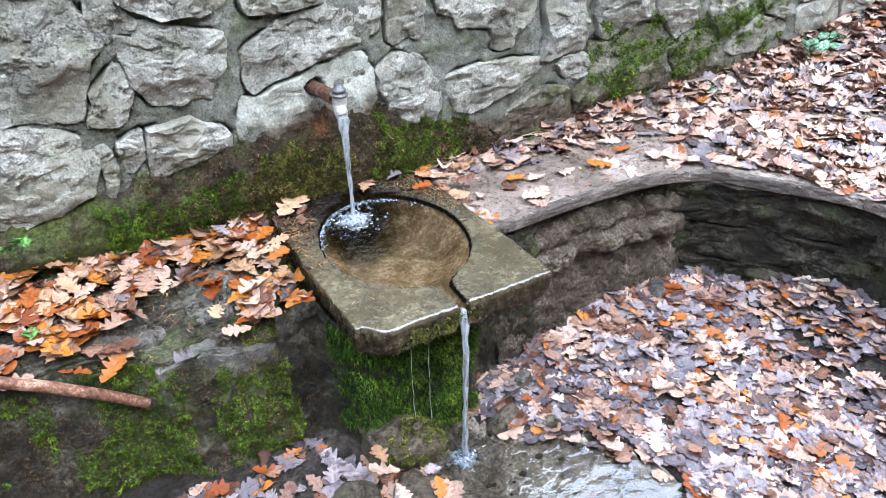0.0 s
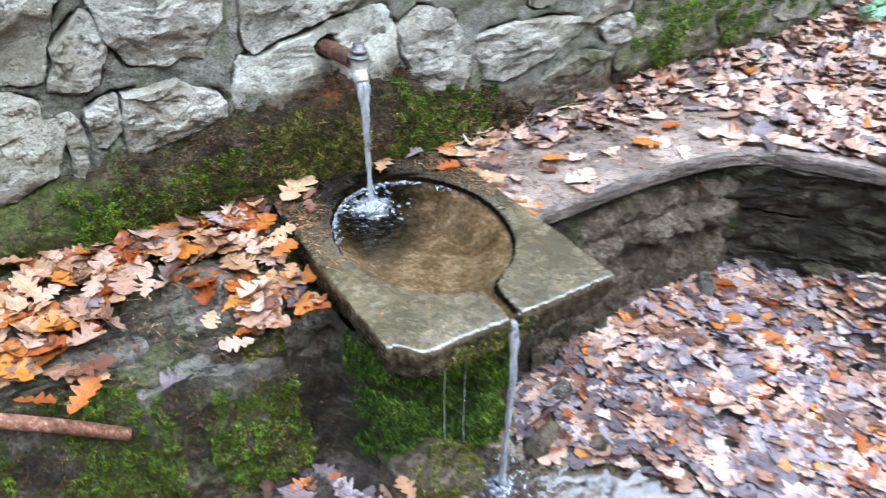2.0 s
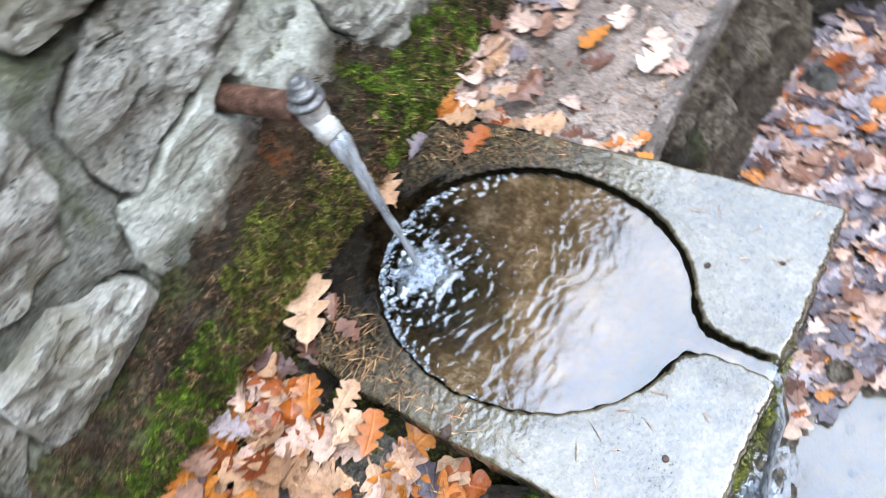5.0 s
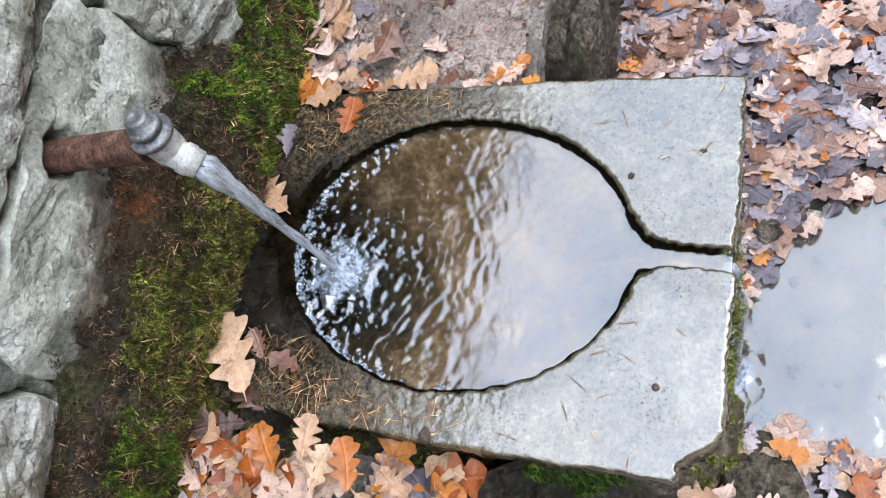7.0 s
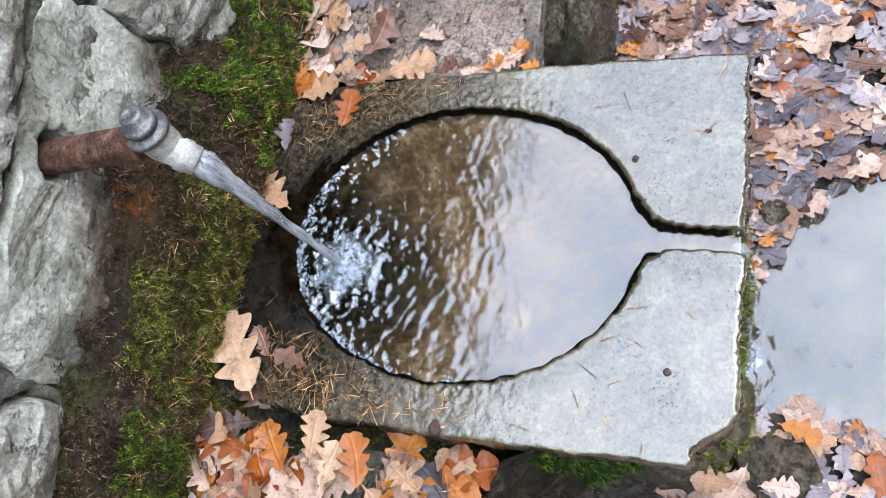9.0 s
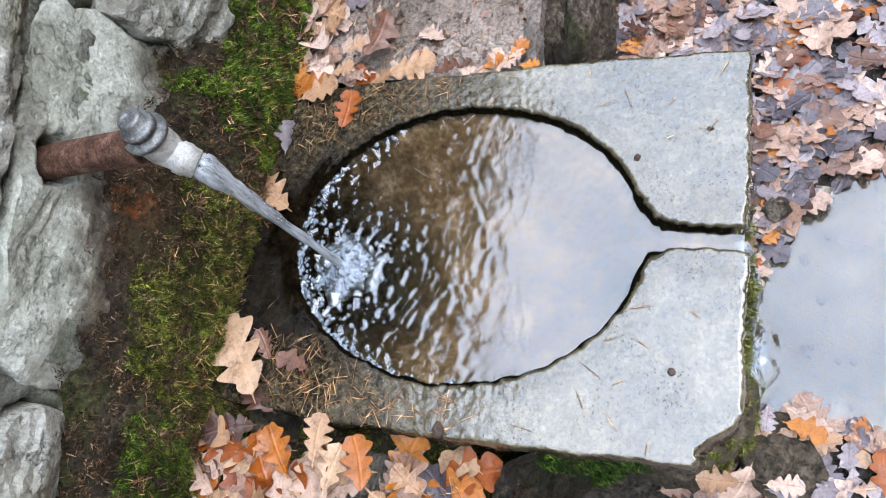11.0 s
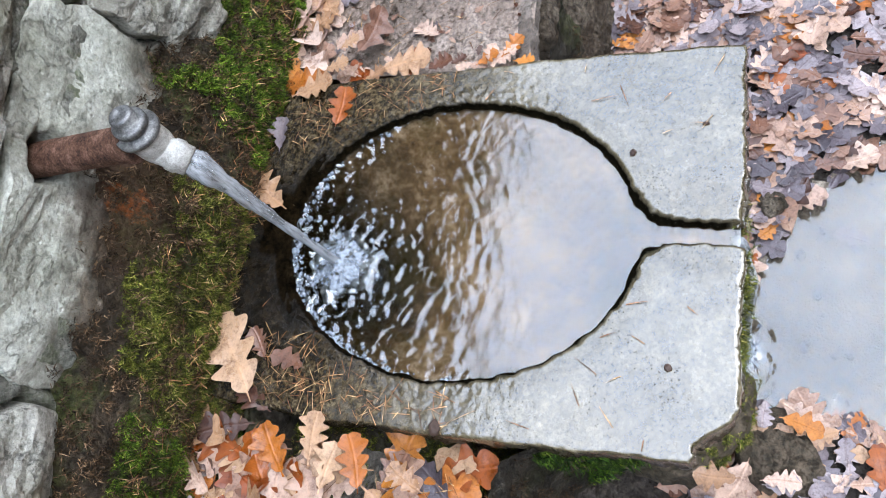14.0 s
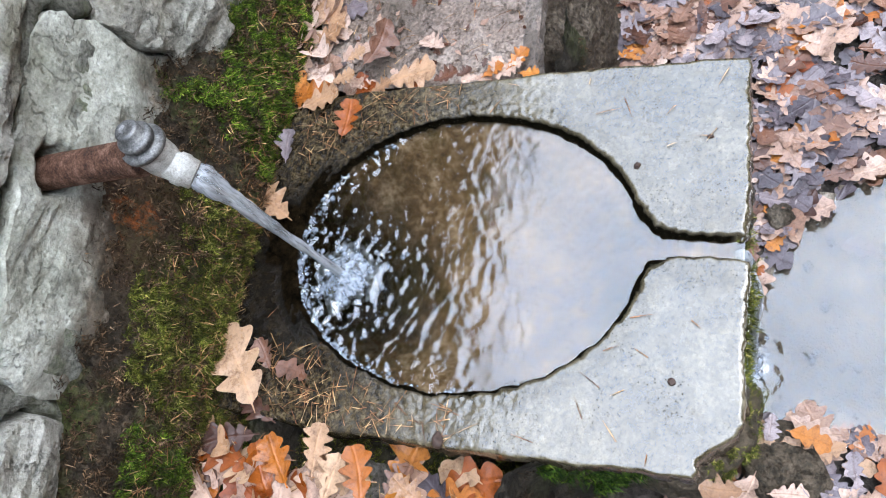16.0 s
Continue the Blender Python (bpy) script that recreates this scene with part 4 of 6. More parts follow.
def basin_top(x, y):
    d = bowl_distance(x, y) + 0.0028 * lump(x, y, 1, 45) + 0.0016 * lump(x, y, 4, 110)
    z = RIM + 0.0010 * lump(x, y, 0, 5) + (0.0003 + 0.0012 * smooth(0.22, 0.42, y)) * lump(x, y, 5, 75)
    z += 0.0026 * smooth(0.045, 0.008, d) * smooth(0.16, 0.40, y) * lump(x, y, 14, 130, 3)      # pocked lip
    back = smooth(0.50, 0.62, y) * smooth(0.055, 0.0, d)     # worn slope behind the bowl
    z -= 0.015 * back
    if d < 0.004:
        chan = smooth(0.10, 0.04, y) * smooth(0.03, 0.016, abs(x - 0.012))
        floor = 0.066 * smooth(0.0, 0.09, -d) + 0.020 * smooth(0.004, -0.010, d)
        floor = floor * (1 - chan) + chan * (0.032 * smooth(0.004, -0.010, d))
        z -= floor - 0.004 * lump(x, y, 8, 16) * smooth(-0.02, -0.1, d)
    return z


def slab_left(y):
    return table(y, (0.0, -0.239), (0.2, -0.2405), (0.45, -0.241), (0.65, -0.228)) + 0.003 * lump(0, y, 0, 14)


def slab_right(y):
    return table(y, (0.0, 0.257), (0.15, 0.256), (0.3, 0.247), (0.5, 0.239), (0.65, 0.222)) + 0.003 * lump(1, y, 0, 14)


def slab_front(x):
    chip = smooth(-0.178, -0.242, x)
    return -0.005 + 0.004 * lump(x, 0, 0, 16) + 0.0025 * lump(x, 3, 0, 60) + (0.050 + 0.010 * lump(x, 5, 0, 40)) * chip


NX, NY = 240, 300


def slab_at(u, v):
    y0 = slab_front(slab_left(0) + (slab_right(0) - slab_left(0)) * u)
    y = y0 + (0.655 - y0) * v
    x = slab_left(y) + (slab_right(y) - slab_left(y)) * u
    z = basin_top(x, y)
    rim = min(u, 1 - u, v * 1.2) * 0.5                       # worn arris
    z -= (0.0009 + 0.0022 * abs(lump(x, y, 31, 40))) * (1 - smooth(0.0, 0.0022, rim + 0.001 * lump(x, y, 33, 60)))
    return (x, y - 0.3, z - 0.40)


us, vs = steps(0, 1, NX), steps(0, 1, NY)
verts, faces = sheet(us, vs, slab_at)
n = NX + 1
border = [i for i in range(n)] + [j * n + NX for j in range(1, NY + 1)] + [NY * n + i for i in range(NX - 1, -1, -1)] + [j * n for j in range(NY - 1, 0, -1)]
loop = border
for depth, pull in ((0.0018, -0.0008), (0.006, -0.002), (0.013, -0.003), (0.022, -0.003), (0.034, -0.002), (0.046, 0.0), (0.058, 0.003), (0.069, 0.007), (0.079, 0.013), (0.088, 0.021), (0.096, 0.033), (0.103, 0.05), (0.108, 0.07)):
    first = len(verts)
    for b in border:
        x, y, z = verts[b]
        mid = Vector((0.0 - x, 0.0 - y))
        mid.normalize()
        notch = 0.0
        yy = y + 0.3
        if yy < 0.02 and abs(x - 0.012) < 0.012:
            notch = 0.006
        nz = (0.007 * lump(x, yy, depth * 1.6, 22) + 0.0035 * lump(x, yy, depth * 1.5, 80)) * smooth(0.0, 0.03, depth)
        lip = min(z, RIM - 0.4)
        verts.append((x + mid.x * (pull + nz + notch), y + mid.y * (pull + nz + notch), min(RIM - 0.40 - depth + nz * 0.6, lip - 0.002 * (depth / 0.012))))
    for k in range(len(border)):
        a, b = loop[k], loop[(k + 1) % len(border)]
        c, d = first + k, first + (k + 1) % len(border)
        faces.append((a, c, d, b))
    loop = [first + k for k in range(len(border))]
faces.append(tuple(loop))
sunk = [len(f) == 4 and max(f) < (NX + 1) * (NY + 1) and max(bowl_distance(verts[i][0], verts[i][1] + 0.3) for i in f) < -0.006 for f in faces]


def some(keep):
    """The vertices and faces of one share of the block."""
    chosen = [f for f, k in zip(faces, keep) if k]
    used = sorted({i for f in chosen for i in f})
    slot = {i: k for k, i in enumerate(used)}
    return [verts[i] for i in used], [tuple(slot[i] for i in f) for f in chosen]


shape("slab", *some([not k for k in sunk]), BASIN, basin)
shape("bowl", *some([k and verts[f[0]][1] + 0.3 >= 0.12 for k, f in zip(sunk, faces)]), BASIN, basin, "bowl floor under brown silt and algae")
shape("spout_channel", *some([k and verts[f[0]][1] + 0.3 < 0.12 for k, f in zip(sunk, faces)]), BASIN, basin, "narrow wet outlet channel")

# water standing in the bowl, ringed round the place where the jet falls
FALL = (-0.040, 0.487)


def ripple(x, y):
    r = math.hypot(x - FALL[0], y - FALL[1])
    a = 0.00095 * math.exp(-r * 3.0) + 0.0030 * math.exp(-(r / 0.035) ** 2)
    ring = 0.55 * (math.sin(r * 240 + 9.0 * lump(x, y, 0, 7)) + 0.7 * math.sin(r * 410 + 12.0 * lump(x, y, 7, 9))) * (0.35 + 1.1 * lump(x, y, 3, 15)) + 0.45 * lump(x, y, 9, 42) + 0.4 * lump(x, y, 19, 95)
    wild = 0.0075 * math.exp(-(r / 0.080) ** 2) * lump(x, y, 6, 55)
    lap = 0.0065 * max(smooth(0.40, 0.50, y), 0.6 * smooth(-0.08, -0.15, x) * smooth(0.34, 0.42, y)) * smooth(-0.055, -0.010, bowl_distance(x, y)) * lump(x, y, 21, 70)
    calm = smooth(0.14, 0.36, y)
    return a * ring * (0.34 + 0.66 * calm) + wild + lap + 0.0006 * calm * lump(x, y, 2, 34) + 0.0003 * calm * lump(x, y, 12, 110)


verts, faces = sheet(steps(-0.23, 0.235, 180), steps(-0.004, 0.62, 220), lambda x, y: (x, y, WATER_Z + ripple(x, y)))
keep = [f for f in faces if min(bowl_distance(verts[i][0], verts[i][1]) for i in f) < 0.012 and sum(basin_top(verts[i][0], verts[i][1]) < WATER_Z + 0.005 for i in f) > 0]
used = sorted({i for f in keep for i in f})
slot = {i: k for k, i in enumerate(used)}
tagged(shape("basin_water", [verts[i] for i in used], [tuple(slot[i] for i in f) for f in keep], WATER), "clear rippled water standing over brown silt in the basin", "water", kind="structure")

verts, faces = sheet(steps(-0.35, 0.75, 180), steps(-1.0, 0.12, 180), lambda x, y: (x, y, 0.001 + 0.006 * math.exp(-(math.hypot(x - 0.002, y + 0.02) / 0.07) ** 2) * lump(x, y, 4, 60) + 0.0016 * lump(x, y, 0, 20) * smooth(0.6, 0.1, math.hypot(x, y)) + 0.0011 * lump(x, y, 1, 14) + 0.0006 * lump(x, y, 1, 50)))
tagged(shape("puddle", verts, faces, POOL), "shallow puddle of overflow water among the leaves", "water", kind="structure")

# ---- pipe and its fitting ----
pipe_thing = tagged(new("water_pipe"), "rusty iron pipe with galvanised elbow and plug in the wall", "pipe")
pipe_thing.location = (-0.05, 0.66, 0.80)
A, B = Vector((-0.049, 0.70, 0.791)), Vector((-0.036, 0.553, 0.803))


def local(points):
    return [Vector(p) - Vector(pipe_thing.location) for p in points]


verts, faces = tube(local([A.lerp(B, t) for t in steps(0, 1, 14)]), [0.0185] * 15, 24, 0.05)
shape("pipe", verts, faces, RUST, pipe_thing, "rusty iron pipe stub")


def turned(name, base, way, profile, material, label="", sides=24, wobble=0.0):
    """A part turned on an axis: profile is (along, radius) pairs."""
    way = Vector(way).normalized()
    pts = [Vector(base) + way * a for a, _ in profile]
    verts, faces = [], []
    side = way.orthogonal().normalized()
    up = way.cross(side)
    for p, (_, r) in zip(pts, profile):
        for k in range(sides):
            a = 2 * math.pi * k / sides
            rr = r * (1 + wobble * lump(p.x + math.cos(a), p.y + math.sin(a), p.z * 8, 3))
            verts.append(p + (side * math.cos(a) + up * math.sin(a)) * rr - Vector(pipe_thing.location))
    for i in range(len(pts) - 1):
        for k in range(sides):
            a, b = i * sides + k, i * sides + (k + 1) % sides
            faces.append((a, b, b + sides, a + sides))
    faces += [tuple(range(sides))[::-1], tuple(range((len(pts) - 1) * sides, len(pts) * sides))]
    return shape(name, verts, faces, material, pipe_thing, label)


turned("collar", B + Vector((-0.001, 0.006, 0)), (0.14, -1, 0.03), ((0, 0.0195), (0.002, 0.0205), (0.010, 0.0205), (0.012, 0.018)), RUST, "rusted collar")
turned("elbow", (-0.031, 0.536, 0.776), (0, 0, 1), ((0, 0.012), (0.003, 0.0165), (0.012, 0.0185), (0.030, 0.019), (0.042, 0.0175), (0.048, 0.013)), LIME, "lime-crusted elbow body", wobble=0.03)
turned("plug", (-0.031, 0.536, 0.813), (0.05, -0.05, 1), ((0, 0.017), (0.001, 0.0232), (0.006, 0.0232), (0.008, 0.0165), (0.0085, 0.0155), (0.012, 0.0155), (0.0125, 0.0178), (0.018, 0.0178), (0.019, 0.0150), (0.0195, 0.0125), (0.029, 0.0122), (0.031, 0.0105), (0.0312, 0.006), (0.0305, 0.0055), (0.0303, 0.001)), ZINC, "grey galvanised screw plug")
turned("nozzle", (-0.033, 0.536, 0.789), (-0.13, -0.72, -0.68), ((0, 0.014), (0.006, 0.0155), (0.014, 0.0155), (0.015, 0.0172), (0.024, 0.0175), (0.026, 0.016), (0.034, 0.0155), (0.035, 0.012), (0.030, 0.0115)), LIME, "lime-crusted outlet nozzle", wobble=0.03)

# the jet: leaves the nozzle, falls in a thin arc into the bowl
start, land = Vector((-0.037, 0.514, 0.768)), Vector((FALL[0], FALL[1], WATER_Z - 0.01))
pts, rad = [], []
for t in steps(0, 1, 40):
    pts.append(Vector((start.x + (land.x - start.x) * t ** 0.6, start.y + (land.y - start.y) * t ** 0.6, start.z + (land.z - start.z) * t)))
    rad.append(table(t, (0, 0.0130), (0.08, 0.0132), (0.2, 0.0092), (0.4, 0.0064), (0.7, 0.0050), (0.93, 0.0052), (1.0, 0.010)) * (1 + 0.16 * lump(t, 0, 0, 9)))
verts, faces = tube(pts, rad, 18, 0.35)
tagged(shape("water_jet", verts, faces, JET), "clear jet of water falling from the pipe", "water jet")

# overflow from the channel to the puddle
pts, rad = [], []
for t in steps(0, 1, 44):
    pts.append(Vector((0.010 - 0.008 * t, 0.006 - 0.024 * min(1, t * 3) ** 0.7 - 0.006 * t, 0.468 - 0.474 * max(0, t - 0.04) ** 1.05)))
    rad.append(table(t, (0, 0.004), (0.06, 0.0085), (0.25, 0.0085), (0.6, 0.0062), (1.0, 0.0072)) * (1 + 0.3 * lump(t, 3, 0, 11)))
verts, faces = tube(pts, rad, 16, 0.4)
tagged(shape("overflow_stream", verts, faces, JET), "thin stream of water spilling from the basin's channel", "water stream")
for x, y, top in ((-0.085, 0.085, 0.40), (-0.045, 0.07, 0.41)):
    verts, faces = tube([(x + 0.004 * lump(t, x, 0, 4), y - 0.004 * t, top - (top - 0.05) * t) for t in steps(0, 1, 24)], [0.0009 * (1 + 0.4 * lump(t, x, 2, 12)) for t in steps(0, 1, 24)], 8, 0.3)
    tagged(shape("water_trickle", verts, faces, JET), "fine trickle of water dripping over the moss", "water trickle", "trickles under the basin")


def froth(name, centre, radius, height, count, seed, label):
    """A boiling mound of water with bubbles round it."""
    thing = tagged(new(name), label, "splash")
    thing.location = centre
    rnd = random.Random(seed)

    def mound(u, v):
        a, r = u * 2 * math.pi, v * radius * (1 + 0.25 * lump(math.cos(u * 6.283), math.sin(u * 6.283), seed, 2))
        x, y = math.cos(a) * r, math.sin(a) * r
        z = height * math.exp(-(v * 1.9) ** 2) * (1 + 0.7 * lump(x, y, seed, 90)) + 0.0035 * (1 - v) * lump(x, y, seed + 4, 160)
        return (x, y, z - 0.004 * v)
    verts, faces = sheet(steps(0, 1, 48), steps(0.001, 1, 26), mound)
    shape("foam", verts, faces, FROTH, thing, "white boiling water")
    vs, fs = [], []
    for _ in range(count):
        a, r = rnd.uniform(0, 6.283), radius * (0.5 + 1.7 * rnd.random() ** 2)
        s = 0.0010 + 0.0040 * rnd.random() ** 2.2
        k = len(vs)
        vs += [(math.cos(a) * r + c.x * s, math.sin(a) * r * 0.9 + c.y * s, c.z * s * 0.7) for c in BALL_V]
        fs += [tuple(i + k for i in t) for t in BALL_F]
    b = shape("spray", vs, fs, FROTH, thing, "scattered air bubbles")
    tagged(b, kind="stuff")
    return thing


froth("basin_splash", (FALL[0], FALL[1], WATER_Z), 0.050, 0.016, 210, 3, "white splash where the jet strikes the basin water")
ring_v, ring_f = [], []
foam_rnd = random.Random(14)
for _ in range(420):
    a = foam_rnd.gauss(1.95, 0.55)
    k = 0.985 - abs(foam_rnd.gauss(0, 0.03))
    c = Vector((0.004 + 0.188 * k * math.cos(a), 0.335 + 0.234 * k * math.sin(a), WATER_Z))
    r, n0 = 0.0010 + 0.0044 * foam_rnd.random() ** 2.4, len(ring_v)
    ring_v += [c + Vector((v.x * r, v.y * r, v.z * r * 0.5)) for v in BALL_V]
    ring_f += [tuple(i + n0 for i in t) for t in BALL_F]
tagged(shape("foam", ring_v, ring_f, FROTH), "line of fine foam along the bowl's waterline", "foam", kind="stuff")
froth("puddle_splash", (0.002, -0.02, 0.002), 0.036, 0.008, 60, 8, "white splash where the overflow strikes the puddle")

# ---- loose stones ----
for seed, centre, size, material, label in (
    (41, (-0.15, 0.06, 0.045), (0.13, 0.085, 0.085), GREEN_ROCK, "mossy boulder under the basin's outlet"),
    (42, (-0.16, -0.075, 0.015), (0.075, 0.06, 0.04), GREEN_ROCK, "damp grey stone beside the puddle"),
    (43, (0.258, -0.062, 0.02), (0.032, 0.028, 0.026), DAMP_ROCK, "small wet stone at the puddle's rim"),
    (44, (0.83, 0.165, 0.075), (0.042, 0.03, 0.05), LEDGE_ROCK, "upright grey stone among fallen leaves"),
    (45, (0.15, 0.02, 0.018), (0.06, 0.035, 0.028), DAMP_ROCK, "wet dark stone at the splash's edge"),
    (46, (0.29, 0.12, 0.02), (0.05, 0.035, 0.02), LEDGE_ROCK, "flat grey stone among the leaves"),
    (48, (1.20, 0.02, 0.10), (0.10, 0.05, 0.04), DAMP_ROCK, "low damp stone at the foot of the hollow wall"),
    (49, (-0.30, -0.02, 0.02), (0.05, 0.06, 0.03), DAMP_ROCK, "damp stone half under leaves"),
):
    centre = (centre[0], centre[1], max(centre[2], ground_z(centre[0], centre[1]) + 0.3 * size[2]))
    ob = tagged(rock("rock", centre, size, seed, material), label, "rock", "loose rocks")
    if seed == 41:
        boulder = ob

for seed, x, y, r in ((61, -0.145, 0.064, 0.005), (62, 0.149, 0.037, 0.004), (63, 0.112, 0.118, 0.005), (64, -0.236, 0.315, 0.010)):
    tagged(rock("crumb", (x, y, RIM + r * 0.3), (r, r * 0.8, r * 0.5), seed, TWIG), "small dark crumb of bark on the basin's rim", "debris", "crumbs on the basin")

# ---- fallen oak leaves ----


def leaf_mesh(seed, lobes, curl, bend, rows, half):
    """An oak leaf 1 long: a stalk, rounded lobes with deep bays between them, a creased midrib and a curl of its own."""
    verts, uvs, faces = [], [], []
    shift = 0.9 * math.sin(seed * 2.3)
    for j in range(rows + 1):
        s = j / rows
        q = max(0.0, (s - 0.12) / 0.88)
        body = 0.31 * max(0.0, math.sin(math.pi * (0.05 + 0.91 * q ** 1.15))) ** 0.7
        deep = 0.66 * min(1.0, 2.6 * (1 - q)) * min(1.0, 0.35 + 2.5 * q)
        sway = 0.05 * math.sin(s * 3 + seed)
        for c in range(-half, half + 1):
            side = (c > 0) - (c < 0)
            w = 0.011
            if s >= 0.12:
                wave = 0.5 + 0.5 * math.cos(2 * math.pi * lobes * q + shift + 1.3 * side + 0.5 * math.sin(seed + 5 * q))
                w = max(0.006, body * (1.05 - deep + deep * wave ** 0.6) * (1 + 0.12 * math.sin(seed * 3 + side + s * 9)))
            ww = w * c / half
            z = curl * (abs(ww) / 0.3) ** 1.6 * (1 + 0.5 * math.sin(seed + side * 2)) + bend * (s - 0.5) ** 2 + 0.016 * math.sin(s * 17 + side * 1.7 + seed) * abs(c) / half
            z += 0.012 * abs(c) / half + 0.010 * math.sin(seed * 5 + s * 29 + side) * (abs(ww) / 0.2)
            verts.append((ww + sway, s - 0.5 + 0.22 * abs(ww), z))
            uvs.append((ww, s))
    n = 2 * half + 1
    for j in range(rows):
        for k in range(2 * half):
            a = j * n + k
            faces.append((a, a + 1, a + n + 1, a + n))
    return verts, uvs, faces


LEAF_FORMS = ((3.6, 0.05, 0.15), (3.2, -0.06, -0.2), (4.2, 0.13, 0.25), (3.9, 0.02, -0.1), (3.0, -0.12, 0.3), (3.6, 0.2, -0.25), (4.2, 0.0, 0.05), (2.7, 0.08, 0.1), (3.4, 0.24, 0.35))
KINDS = [leaf_mesh(3 + i, *form, 24, 1) for i, form in enumerate(LEAF_FORMS)]
FINE_KINDS = [leaf_mesh(3 + i, *form, 40, 2) for i, form in enumerate(LEAF_FORMS)]


def with_uv(name, verts, uvs, faces, material):
    me = bpy.data.meshes.new(name)
    me.from_pydata(verts, [], faces)
    layer = me.uv_layers.new(name="UVMap")
    index = np.empty(len(me.loops), dtype=np.int32)
    me.loops.foreach_get("vertex_index", index)
    layer.data.foreach_set("uv", np.asarray(uvs, dtype=np.float32)[index].ravel())
    me.polygons.foreach_set("use_smooth", [True] * len(me.polygons))
    me.materials.append(material)
    return me


LEAF_MESH = {(k, tone): with_uv("oak_leaf", *FINE_KINDS[k], LEAF[tone]) for k in range(len(KINDS)) for tone in LEAF}
LEAF_LABEL = {
    "tan": "pale tan fallen oak leaf with lobed edges",
    "pale": "pinkish fallen oak leaf lying flat, wet glare in its pale colour",
    "dry": "dry light-brown fallen oak leaf with lobed edges",
    "orange": "bright orange-brown fallen oak leaf",
    "brown": "dark brown curled wet oak leaf",
    "grey": "wet greyish oak leaf lying flat",
}
heap = {tone: ([], [], []) for tone in LEAF}
single = 0


def lay_leaf(kind, tone, x, y, z, size, turn, tilt=(0.0, 0.0), alone=True, relief=1.0):
    """One leaf: an object of its own near the basin, else part of the litter."""
    global single
    m = Matrix.Translation((x, y, z)) @ Euler((tilt[0], tilt[1], turn)).to_matrix().to_4x4() @ Matrix.Diagonal((size, size, size * relief, 1))
    if alone and single < 300:
        ob = new("oak_leaf", LEAF_MESH[kind, tone])
        ob.matrix_world = m
        tagged(ob, LEAF_LABEL[tone], "leaf", "fallen oak leaves")
        single += 1
        return
    verts, uvs, faces = heap[tone]
    k = len(verts)
    kv, ku, kf = KINDS[kind]
    verts.extend([tuple(m @ Vector(v)) for v in kv])
    uvs.extend(ku)
    faces.extend([tuple(i + k for i in f) for f in kf])


def pick(rnd, weights):
    r = rnd.random() * sum(w for _, w in weights)
    for tone, w in weights:
        r -= w
        if r <= 0:
            return tone
    return weights[-1][0]


